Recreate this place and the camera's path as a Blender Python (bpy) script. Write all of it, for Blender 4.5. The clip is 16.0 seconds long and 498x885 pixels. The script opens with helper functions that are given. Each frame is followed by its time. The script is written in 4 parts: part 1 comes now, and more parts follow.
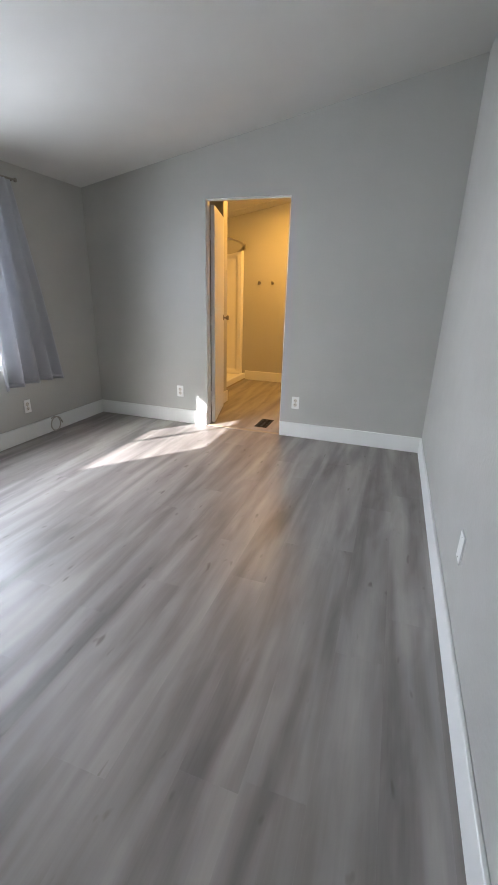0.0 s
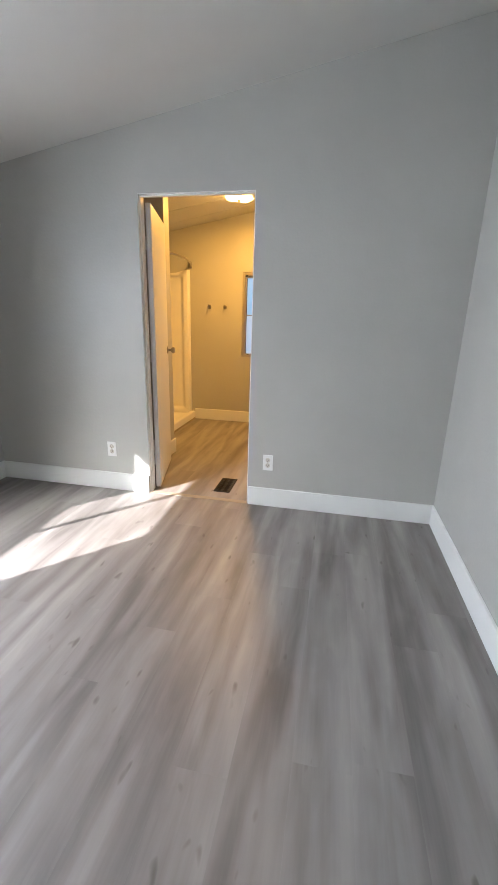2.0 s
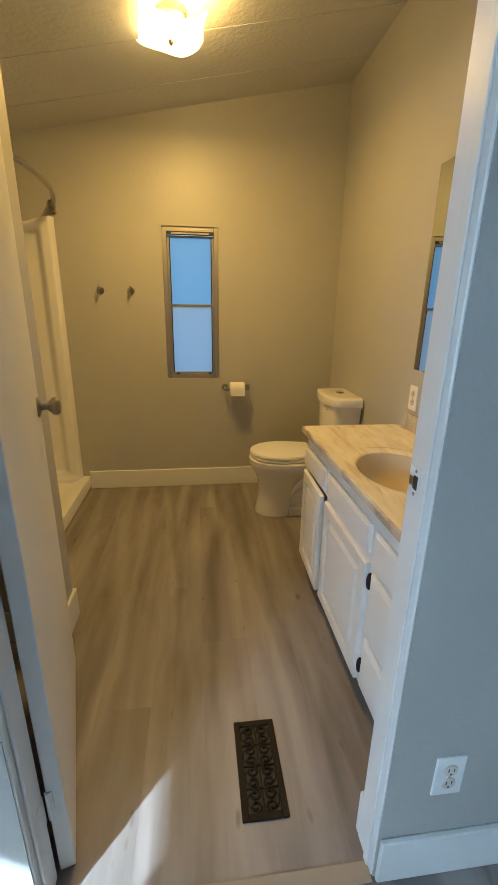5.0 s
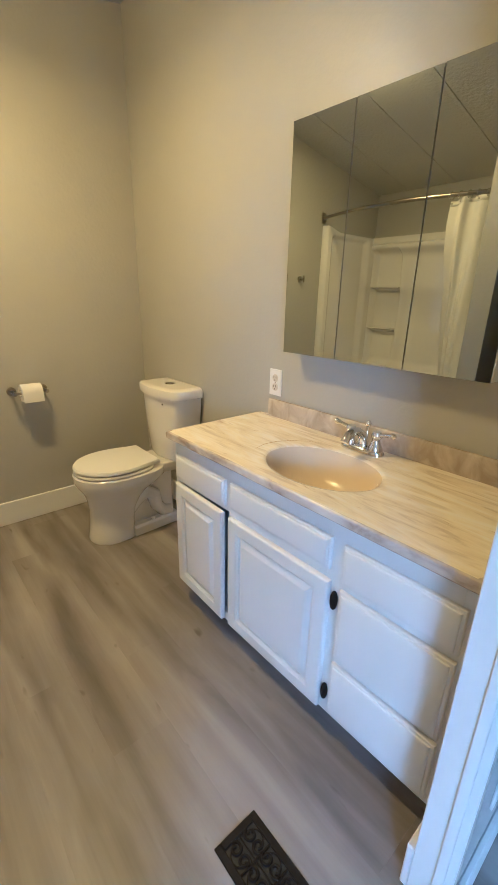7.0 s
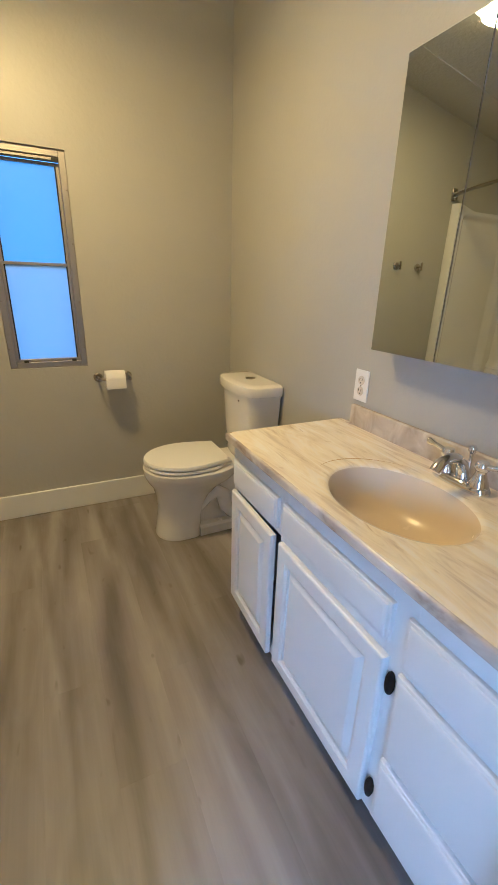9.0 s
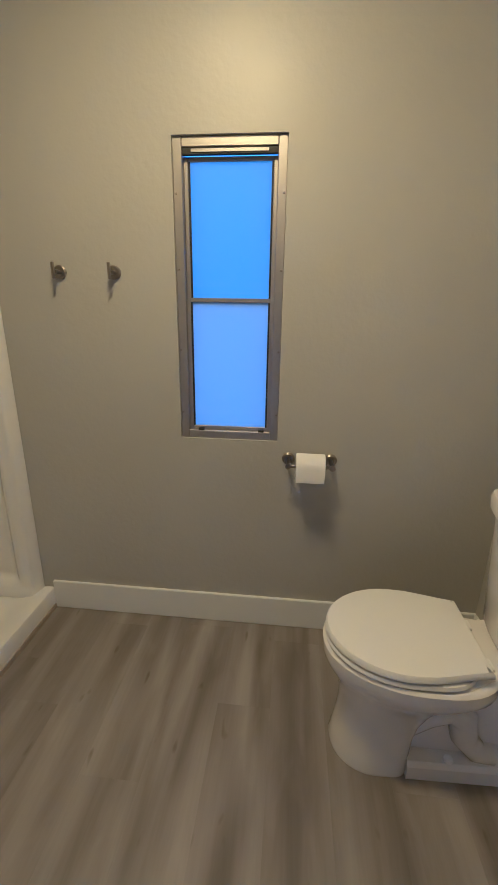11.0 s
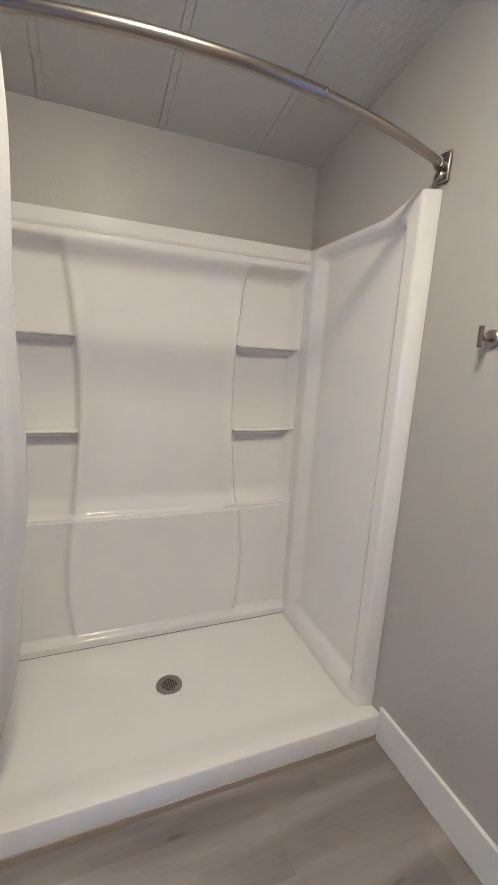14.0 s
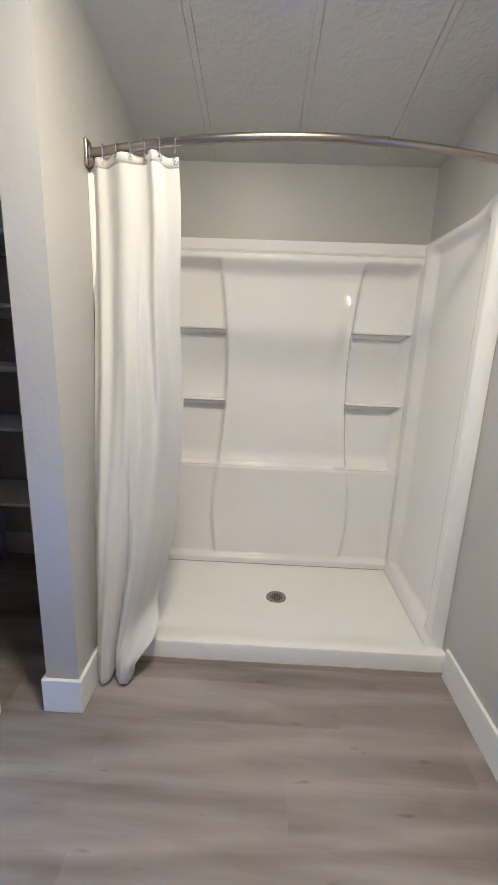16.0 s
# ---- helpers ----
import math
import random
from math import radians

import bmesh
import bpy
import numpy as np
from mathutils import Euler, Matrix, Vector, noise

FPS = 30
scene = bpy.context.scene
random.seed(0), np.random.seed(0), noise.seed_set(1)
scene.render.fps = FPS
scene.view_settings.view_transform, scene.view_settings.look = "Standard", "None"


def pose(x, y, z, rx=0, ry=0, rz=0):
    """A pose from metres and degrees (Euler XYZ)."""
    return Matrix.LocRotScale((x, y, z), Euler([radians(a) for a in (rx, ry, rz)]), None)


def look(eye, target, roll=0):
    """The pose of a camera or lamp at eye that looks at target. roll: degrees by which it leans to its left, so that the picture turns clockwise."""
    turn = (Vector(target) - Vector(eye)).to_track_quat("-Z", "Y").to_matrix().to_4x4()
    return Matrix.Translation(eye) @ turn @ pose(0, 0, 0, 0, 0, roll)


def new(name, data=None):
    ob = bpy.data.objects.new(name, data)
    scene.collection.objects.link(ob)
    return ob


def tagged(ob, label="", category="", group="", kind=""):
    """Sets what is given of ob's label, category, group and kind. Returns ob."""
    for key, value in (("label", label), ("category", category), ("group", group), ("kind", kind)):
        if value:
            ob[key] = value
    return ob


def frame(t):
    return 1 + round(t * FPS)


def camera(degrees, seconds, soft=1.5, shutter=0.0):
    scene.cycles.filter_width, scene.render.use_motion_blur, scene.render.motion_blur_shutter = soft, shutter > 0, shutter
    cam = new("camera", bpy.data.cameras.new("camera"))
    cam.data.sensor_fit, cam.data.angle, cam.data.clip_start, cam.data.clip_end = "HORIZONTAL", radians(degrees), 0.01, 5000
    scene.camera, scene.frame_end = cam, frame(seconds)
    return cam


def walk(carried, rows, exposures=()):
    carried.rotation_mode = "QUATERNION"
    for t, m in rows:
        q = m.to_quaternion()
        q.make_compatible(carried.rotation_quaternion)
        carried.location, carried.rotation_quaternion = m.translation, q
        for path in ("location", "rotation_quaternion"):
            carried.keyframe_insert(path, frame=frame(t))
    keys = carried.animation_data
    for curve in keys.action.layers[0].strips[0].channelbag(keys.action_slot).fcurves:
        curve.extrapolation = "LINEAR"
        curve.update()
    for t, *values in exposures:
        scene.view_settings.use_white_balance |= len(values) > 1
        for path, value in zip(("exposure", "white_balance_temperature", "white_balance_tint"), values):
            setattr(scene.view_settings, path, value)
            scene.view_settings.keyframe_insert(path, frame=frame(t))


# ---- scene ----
cam = camera(62.2, 16.0)
PATH = [
    (0, (0.927, -3.687, 1.283), (0.331, -1.904, 0.601), 1.5),
    (0.5, (0.889, -3.55, 1.295), (0.458, -1.706, 0.651), 1.9),
    (1, (0.844, -3.324, 1.278), (0.466, -1.463, 0.65), 2.2),
    (1.5, (0.686, -3.07, 1.303), (0.346, -1.191, 0.707), 2.1),
    (2, (0.533, -2.722, 1.301), (0.165, -0.843, 0.724), 1.6),
    (2.5, (0.356, -2.322, 1.307), (-0.031, -0.442, 0.745), 1.3),
    (3, (0.139, -1.969, 1.311), (-0.174, -0.071, 0.764), 1.4),
    (3.2, (0.084, -1.799, 1.309), (-0.215, 0.1, 0.755), 1.5),
    (5.3, (-0.454, -0.452, 1.307), (-0.053, 1.403, 0.676), 0.9),
    (5.5, (-0.483, -0.369, 1.301), (0.031, 1.452, 0.653), 1.0),
    (6, (-0.501, -0.201, 1.289), (0.3, 1.514, 0.642), 1.0),
    (6.5, (-0.605, -0.111, 1.288), (0.483, 1.431, 0.626), 1.5),
    (7, (-0.66, -0.082, 1.283), (0.581, 1.337, 0.613), 1.2),
    (7.5, (-0.663, -0.093, 1.27), (0.65, 1.249, 0.58), 1.5),
    (8, (-0.633, -0.08, 1.266), (0.592, 1.326, 0.544), 1.6),
    (8.2, (-0.598, -0.08, 1.258), (0.564, 1.376, 0.531), 1.7),
    (10.3, (-0.164, 0.58, 1.264), (-0.03, 2.459, 0.593), 1.5),
    (10.5, (-0.15, 0.694, 1.273), (-0.103, 2.577, 0.602), 1.5),
    (11, (-0.198, 0.934, 1.298), (-0.383, 2.831, 0.692), 0.9),
    (11.5, (-0.193, 1.159, 1.312), (-0.906, 2.945, 0.764), 0.3),
    (12, (-0.2, 1.214, 1.324), (-1.325, 2.792, 0.829), 1.0),
    (12.5, (-0.252, 1.148, 1.328), (-1.642, 2.508, 0.861), 2.0),
    (13, (-0.257, 1.077, 1.336), (-1.778, 2.295, 0.888), 3.2),
    (13.5, (-0.285, 1.144, 1.335), (-1.949, 2.168, 0.906), 3.5),
    (14, (-0.228, 1.456, 1.337), (-2.05, 2.177, 0.934), 3.3),
    (14.5, (-0.087, 1.596, 1.357), (-1.982, 2.091, 0.952), 3.0),
    (15, (0.125, 1.575, 1.349), (-1.8, 1.89, 0.907), 2.6),
    (15.5, (0.231, 1.578, 1.333), (-1.712, 1.694, 0.874), 2.3),
    (16, (0.248, 1.608, 1.325), (-1.693, 1.56, 0.847), 2.2),
]
EXPO = [(0.0, 1.72, 6100, 11), (1.5, 1.96, 6100, 11), (3.2, 1.62, 6050, 10), (5.3, 1.13, 4480, -4), (6.0, 1.33, 4120, -1), (7.0, 1.66, 3810, 2.5), (7.5, 1.70, 3760, 2.5), (8.2, 1.68, 3830, 2.5),
        (10.3, 1.12, 3530, 10), (11.0, 1.12, 3450, 10.5), (11.5, 1.06, 3530, 11), (12.0, 1.26, 3690, 11), (12.5, 1.39, 3670, 10.5), (13.0, 1.70, 3330, 15), (13.5, 1.77, 3180, 15.5), (16.0, 2.03, 3120, 15)]
walk(cam, [(t, look(eye, target, roll)) for t, eye, target, roll in PATH], EXPO)

# ---------------------------------------------------------------- light
SUN_WAY = Vector((0.64, 0.768, -0.535)).normalized()
world = bpy.data.worlds.new("sky")
scene.world = world
world.use_nodes = True
wn = world.node_tree.nodes
sky = wn.new("ShaderNodeTexSky")
sky.sky_type = "NISHITA"
sky.sun_disc = False
sky.sun_elevation = radians(28.1)
sky.sun_rotation = radians(219.8)
wn["Background"].inputs["Strength"].default_value = 0.10
world.node_tree.links.new(sky.outputs[0], wn["Background"].inputs["Color"])

sun = new("sun", bpy.data.lights.new("sun", "SUN"))
sun.data.energy, sun.data.angle, sun.data.color = 5.0, radians(0.55), (1.0, 0.945, 0.88)
sun.matrix_world = look((0, 0, 0), SUN_WAY)

sky_lamp = new("window_daylight", bpy.data.lights.new("window_daylight", "AREA"))
sky_lamp.data.shape, sky_lamp.data.size, sky_lamp.data.size_y = "RECTANGLE", 1.50, 0.80
sky_lamp.data.energy, sky_lamp.data.color = 21.0, (0.86, 0.925, 1.0)
sky_lamp.matrix_world = look((-2.45, -1.82, 1.50), (-1.45, -1.82, 1.31))

LAMP = (-0.470, 1.575)
WARM = (1.0, 0.48, 0.085)
bulb = new("ceiling_bulb", bpy.data.lights.new("ceiling_bulb", "POINT"))
bulb.data.energy, bulb.data.color, bulb.data.shadow_soft_size = 4.4, WARM, 0.07
bulb.location = (LAMP[0] + 0.09, LAMP[1] - 0.07, 2.404)
glow = new("shade_glow", bpy.data.lights.new("shade_glow", "AREA"))
glow.data.shape, glow.data.size, glow.data.energy, glow.data.color = "DISK", 0.25, 9.6, WARM
glow.matrix_world = pose(*LAMP, 2.353)


# ---------------------------------------------------------------- materials
def mat(name, color, rough=0.5, metal=0.0, **kw):
    m = bpy.data.materials.new(name)
    m.use_nodes = True
    b = m.node_tree.nodes["Principled BSDF"]
    b.inputs["Base Color"].default_value = (*color, 1)
    b.inputs["Roughness"].default_value = rough
    b.inputs["Metallic"].default_value = metal
    for k, v in kw.items():
        b.inputs[k.replace("_", " ")].default_value = v
    return m


def tree(m):
    return m.node_tree.nodes, m.node_tree.links, m.node_tree.nodes["Principled BSDF"]


def coords(m, scale=(1, 1, 1), src="Object"):
    n, l, b = tree(m)
    tc, mp = n.new("ShaderNodeTexCoord"), n.new("ShaderNodeMapping")
    mp.inputs["Scale"].default_value = scale
    l.new(tc.outputs[src], mp.inputs["Vector"])
    return mp.outputs[0]


def noise_tex(m, vec, scale, detail=4, rough=0.55, distort=0.0):
    n, l, b = tree(m)
    t = n.new("ShaderNodeTexNoise")
    t.inputs["Scale"].default_value, t.inputs["Detail"].default_value = scale, detail
    t.inputs["Roughness"].default_value, t.inputs["Distortion"].default_value = rough, distort
    l.new(vec, t.inputs["Vector"])
    return t.outputs["Fac"]


def ramp(m, fac, stops):
    n, l, b = tree(m)
    r = n.new("ShaderNodeValToRGB")
    e = r.color_ramp.elements
    while len(e) < len(stops):
        e.new(0.5)
    for q, (p, c) in zip(e, stops):
        q.position, q.color = p, (*c, 1)
    l.new(fac, r.inputs[0])
    return r.outputs[0]


def bump(m, fac, strength, distance, prior=None):
    n, l, b = tree(m)
    u = n.new("ShaderNodeBump")
    u.inputs["Strength"].default_value, u.inputs["Distance"].default_value = strength, distance
    l.new(fac, u.inputs["Height"])
    if prior:
        l.new(prior, u.inputs["Normal"])
    l.new(u.outputs[0], b.inputs["Normal"])
    return u.outputs[0]


def mix(m, fac, a, b2, mode="MIX"):
    n, l, b = tree(m)
    x = n.new("ShaderNodeMix")
    x.data_type, x.blend_type = "RGBA", mode
    for s, v in ((x.inputs["Factor"], fac), (x.inputs["A"], a), (x.inputs["B"], b2)):
        if isinstance(v, (int, float)):
            s.default_value = v
        elif isinstance(v, tuple):
            s.default_value = (*v, 1)
        else:
            l.new(v, s)
    return x.outputs["Result"]


def painted(name, c, rough, peel, grain=150.0, deep=0.002):
    """Painted surface: faint colour drift, orange-peel relief."""
    m = mat(name, c, rough)
    n, l, b = tree(m)
    v = coords(m)
    big = noise_tex(m, v, 1.3, 3)
    d = tuple(x * 0.93 for x in c)
    l.new(ramp(m, big, [(0.3, d), (0.7, c)]), b.inputs["Base Color"])
    fine = noise_tex(m, v, grain, 2, 0.5)
    bump(m, fine, peel, deep)
    r = n.new("ShaderNodeMapRange")
    r.inputs["To Min"].default_value, r.inputs["To Max"].default_value = rough - 0.06, rough + 0.08
    l.new(noise_tex(m, v, 9, 4), r.inputs["Value"])
    l.new(r.outputs[0], b.inputs["Roughness"])
    return m


M_WALL = painted("wall_paint", (0.473, 0.466, 0.435), 0.42, 0.55, 56, 0.0022)
M_CEIL = painted("ceiling_paint", (0.66, 0.65, 0.62), 0.75, 0.25, 120)
M_PANEL = painted("textured_ceiling_panel", (0.60, 0.60, 0.585), 0.55, 0.8, 46, 0.004)
M_TRIM = painted("white_trim_paint", (0.82, 0.82, 0.80), 0.38, 0.08, 220)
M_CAB = painted("white_cabinet_paint", (0.80, 0.80, 0.79), 0.36, 0.10, 260)
M_DOOR = painted("white_door_paint", (0.78, 0.775, 0.75), 0.42, 0.10, 200)
M_ACRYLIC = mat("white_acrylic", (0.80, 0.79, 0.77), 0.11, Coat_Weight=0.5, Coat_Roughness=0.08)
M_PAN = mat("satin_white_pan", (0.80, 0.79, 0.77), 0.30, Coat_Weight=0.25, Coat_Roughness=0.16)
M_ENAMEL = painted("white_enamel", (0.80, 0.80, 0.78), 0.35, 0.05, 200)
M_PORC = mat("white_porcelain", (0.82, 0.80, 0.77), 0.10, Coat_Weight=0.5, Coat_Roughness=0.04)
M_PLASTIC = mat("white_plastic", (0.84, 0.83, 0.81), 0.32)
M_SLOT = mat("dark_slot", (0.03, 0.03, 0.03), 0.6)
M_CHROME = mat("chrome", (0.80, 0.80, 0.80), 0.08, 1.0)
M_NICKEL = mat("brushed_nickel", (0.34, 0.31, 0.275), 0.28, 1.0)
M_IVORY = mat("ivory_receptacle", (0.66, 0.61, 0.53), 0.4)
M_BRONZE = mat("dark_bronze", (0.012, 0.009, 0.007), 0.6, 0.0, Specular_IOR_Level=0.25)
M_ALU = mat("aged_aluminium", (0.42, 0.40, 0.38), 0.42, 0.9)
M_SEAL = mat("black_seal", (0.02, 0.02, 0.02), 0.6)
M_MIRROR = mat("mirror_silver", (0.60, 0.635, 0.645), 0.015, 1.0)
M_PAPER = painted("tissue_paper", (0.86, 0.84, 0.81), 0.9, 0.4, 300)
M_KICK = mat("toe_kick_paint", (0.28, 0.27, 0.26), 0.6)
M_STRIP = painted("bare_wood_strip", (0.40, 0.34, 0.26), 0.7, 0.3, 200)
M_CABLE = mat("pale_cable", (0.45, 0.42, 0.37), 0.45)
M_GROUND = painted("ground_gravel", (0.22, 0.20, 0.17), 0.9, 0.6, 20)
M_BRASS = mat("worn_brass_plate", (0.45, 0.42, 0.38), 0.3, 1.0)
for _m, _s in ((M_ALU, 60), (M_BRONZE, 140), (M_ACRYLIC, 4), (M_PORC, 5)):
    _n, _l, _b = tree(_m)
    _f = noise_tex(_m, coords(_m), _s, 4)
    _r = _n.new("ShaderNodeMapRange")
    _q = _b.inputs["Roughness"].default_value
    _r.inputs["To Min"].default_value, _r.inputs["To Max"].default_value = _q * 0.7, _q * 1.4
    _l.new(_f, _r.inputs["Value"])
    _l.new(_r.outputs[0], _b.inputs["Roughness"])


def plank_material():
    m = mat("grey_oak_plank", (0.3, 0.28, 0.26), 0.42)
    n, l, b = tree(m)
    info = n.new("ShaderNodeObjectInfo")
    tc = n.new("ShaderNodeTexCoord")
    off = n.new("ShaderNodeVectorMath")
    off.operation = "MULTIPLY_ADD"
    off.inputs[1].default_value = (37.0, 53.0, 11.0)
    comb = n.new("ShaderNodeCombineXYZ")
    for k in range(3):
        l.new(info.outputs["Random"], comb.inputs[k])
    l.new(comb.outputs[0], off.inputs[0])
    l.new(tc.outputs["Object"], off.inputs[2])

    def scaled(s):
        mp = n.new("ShaderNodeMapping")
        mp.inputs["Scale"].default_value = s
        l.new(off.outputs[0], mp.inputs["Vector"])
        return mp.outputs[0]
    geo = n.new("ShaderNodeNewGeometry")

    def placed(sc):
        mp = n.new("ShaderNodeMapping")
        mp.inputs["Scale"].default_value = sc
        l.new(geo.outputs["Position"], mp.inputs["Vector"])
        return mp.outputs[0]
    flow = noise_tex(m, placed((8.0, 0.85, 1)), 1.0, 1.7, 0.45, 0.6)
    own = noise_tex(m, scaled((11, 0.6, 1)), 1.0, 1.6, 0.45, 0.4)
    streak = mix(m, 0.20, flow, own)
    cloud = noise_tex(m, scaled((4.5, 0.9, 1)), 1.0, 2, 0.5, 0.6)
    grain = noise_tex(m, scaled((130, 3.0, 1)), 1.0, 4, 0.6)
    knots = noise_tex(m, scaled((26, 9, 1)), 1.0, 1, 0.4, 0.2)
    c = ramp(m, streak, [(0.36, (0.146, 0.131, 0.123)), (0.5, (0.256, 0.236, 0.224)), (0.64, (0.404, 0.378, 0.361))])
    c = mix(m, 0.18, c, ramp(m, cloud, [(0.38, (0.18, 0.160, 0.152)), (0.62, (0.42, 0.390, 0.380))]))
    c = mix(m, 0.05, c, ramp(m, grain, [(0.35, (0.12, 0.105, 0.095)), (0.65, (0.46, 0.43, 0.40))]))
    fleck = noise_tex(m, scaled((15, 3.2, 1)), 1.0, 3, 0.5, 0.9)
    c = mix(m, 0.12, c, ramp(m, fleck, [(0.36, (0.13, 0.116, 0.106)), (0.5, (0.262, 0.243, 0.230)), (0.66, (0.46, 0.436, 0.412))]))
    c = mix(m, 1.0, c, ramp(m, knots, [(0.18, (0.60, 0.57, 0.55)), (0.275, (1, 1, 1))]), "MULTIPLY")
    tone = ramp(m, info.outputs["Random"], [(0.0, (0.908, 0.892, 0.878)), (1.0, (0.966, 0.950, 0.935))])
    c = mix(m, 1.0, c, tone, "MULTIPLY")
    l.new(c, b.inputs["Base Color"])
    r = n.new("ShaderNodeMapRange")
    r.inputs["To Min"].default_value, r.inputs["To Max"].default_value = 0.36, 0.52
    l.new(cloud, r.inputs["Value"])
    l.new(r.outputs[0], b.inputs["Roughness"])
    bump(m, grain, 0.12, 0.001)
    return m


M_PLANK = plank_material()


def marble_material():
    m = mat("cultured_marble", (0.7, 0.6, 0.46), 0.16, Coat_Weight=0.4, Coat_Roughness=0.06)
    n, l, b = tree(m)
    a = noise_tex(m, coords(m, (13, 2.0, 6)), 1.5, 7, 0.62, 1.7)
    c = noise_tex(m, coords(m, (4.5, 1.2, 3)), 1.4, 5, 0.55, 1.8)
    d = noise_tex(m, coords(m, (34, 9, 6)), 1.0, 3, 0.5, 0.8)
    col = ramp(m, a, [(0.36, (0.57, 0.47, 0.34)), (0.44, (0.82, 0.73, 0.54)), (0.53, (0.93, 0.85, 0.66)), (0.61, (0.97, 0.94, 0.87))])
    col = mix(m, 0.42, col, ramp(m, c, [(0.36, (0.72, 0.60, 0.43)), (0.47, (0.93, 0.83, 0.60)), (0.64, (0.97, 0.91, 0.77))]))
    col = mix(m, 1.0, col, ramp(m, d, [(0.22, (0.62, 0.52, 0.44)), (0.31, (1, 1, 1))]), "MULTIPLY")
    l.new(col, b.inputs["Base Color"])
    return m


M_MARBLE = marble_material()


def marble_edge_material(name, stops, scale, size):
    """Worn marbling of the rolled edge and the backsplash."""
    m = mat(name, (0.4, 0.34, 0.27), 0.25)
    n, l, b = tree(m)
    a = noise_tex(m, coords(m, scale), size, 5, 0.55, 0.7)
    l.new(ramp(m, a, stops), b.inputs["Base Color"])
    return m


M_EDGE = marble_edge_material("worn_marble_edge", [(0.33, (0.34, 0.27, 0.20)), (0.44, (0.54, 0.47, 0.39)), (0.56, (0.68, 0.62, 0.54)), (0.68, (0.80, 0.75, 0.67))], (12, 4, 10), 1.5)
M_SPLASH = marble_edge_material("marbled_backsplash", [(0.34, (0.40, 0.335, 0.26)), (0.48, (0.53, 0.465, 0.375)), (0.60, (0.62, 0.56, 0.47)), (0.70, (0.80, 0.76, 0.69))], (6, 7, 5), 1.6)
M_STAIN = mat("ochre_stain", (0.50, 0.35, 0.16), 0.22)
# the toe recess's shade is put into this dark colour
M_TOE = mat("shaded_toe_kick", (0.13, 0.125, 0.12), 0.7)
M_BASIN = painted("beige_basin", (0.73, 0.62, 0.42), 0.24, 0.0)


def cloth_material(name, c, through_part):
    m = mat(name, c, 0.8)
    n, l, b = tree(m)
    tr = n.new("ShaderNodeBsdfTranslucent")
    tr.inputs["Color"].default_value = (*c, 1)
    ms = n.new("ShaderNodeMixShader")
    ms.inputs[0].default_value = through_part
    l.new(b.outputs[0], ms.inputs[1])
    l.new(tr.outputs[0], ms.inputs[2])
    l.new(ms.outputs[0], n["Material Output"].inputs["Surface"])
    v = coords(m)
    bump(m, noise_tex(m, v, 420, 2), 0.25, 0.001)
    return m


M_LINER = cloth_material("white_shower_curtain", (0.80, 0.795, 0.785), 0.35)
M_DRAPE = cloth_material("grey_window_curtain", (0.52, 0.53, 0.56), 0.30)


def frosted_material(name, tint):
    m = mat(name, tint, 0.35)
    n, l, b = tree(m)
    tr = n.new("ShaderNodeBsdfTranslucent")
    tr.inputs["Color"].default_value = (*tint, 1)
    ms = n.new("ShaderNodeMixShader")
    ms.inputs[0].default_value = 0.9
    l.new(b.outputs[0], ms.inputs[1])
    l.new(tr.outputs[0], ms.inputs[2])
    l.new(ms.outputs[0], n["Material Output"].inputs["Surface"])
    bump(m, noise_tex(m, coords(m), 260, 2), 0.3, 0.001)
    return m


# pane tints hold the blue of the sky light, deeper in the upper pane
M_FROST = frosted_material("frosted_glass", (0.80, 0.90, 0.98))
M_FROST_UP = frosted_material("sky_tinted_frosted_glass", (0.63, 0.84, 1.0))
M_GLASS = mat("clear_glass", (1, 1, 1), 0.0, Transmission_Weight=1.0, IOR=1.45)


def shade_material():
    m = mat("glowing_alabaster_glass", (0.9, 0.8, 0.62), 0.25)
    n, l, b = tree(m)
    f = noise_tex(m, coords(m), 9, 4, 0.6, 1.0)
    l.new(ramp(m, f, [(0.35, (1.0, 0.50, 0.10)), (0.65, (1.0, 0.66, 0.22))]), b.inputs["Emission Color"])
    b.inputs["Emission Strength"].default_value = 2.2
    return m


M_SHADE = shade_material()


# ---------------------------------------------------------------- mesh helpers
def box(bm, x0, x1, y0, y1, z0, z1, bevel=0.0, seg=2):
    r = bmesh.ops.create_cube(bm, size=1.0, matrix=Matrix.LocRotScale(
        ((x0 + x1) / 2, (y0 + y1) / 2, (z0 + z1) / 2), None, (abs(x1 - x0), abs(y1 - y0), abs(z1 - z0))))
    if bevel:
        es = list({e for v in r["verts"] for e in v.link_edges})
        bmesh.ops.bevel(bm, geom=es, offset=bevel, segments=seg, profile=0.5, affect="EDGES")
    return bm


def boxed(x0, x1, y0, y1, z0, z1, bevel=0.0, seg=2):
    return box(bmesh.new(), x0, x1, y0, y1, z0, z1, bevel, seg)


def lathe(bm, prof, m=Matrix(), n=28):
    """Turns (radius, height) pairs round the z axis of m."""
    rings = []
    for r, h in prof:
        if r < 1e-6:
            rings.append([bm.verts.new(m @ Vector((0, 0, h)))])
        else:
            rings.append([bm.verts.new(m @ Vector((r * math.cos(2 * math.pi * k / n), r * math.sin(2 * math.pi * k / n), h))) for k in range(n)])
    for a, b in zip(rings, rings[1:]):
        for k in range(n):
            q = [a[k % len(a)], a[(k + 1) % len(a)], b[(k + 1) % len(b)], b[k % len(b)]]
            q = list(dict.fromkeys(q))
            if len(q) > 2:
                bm.faces.new(q)
    return bm


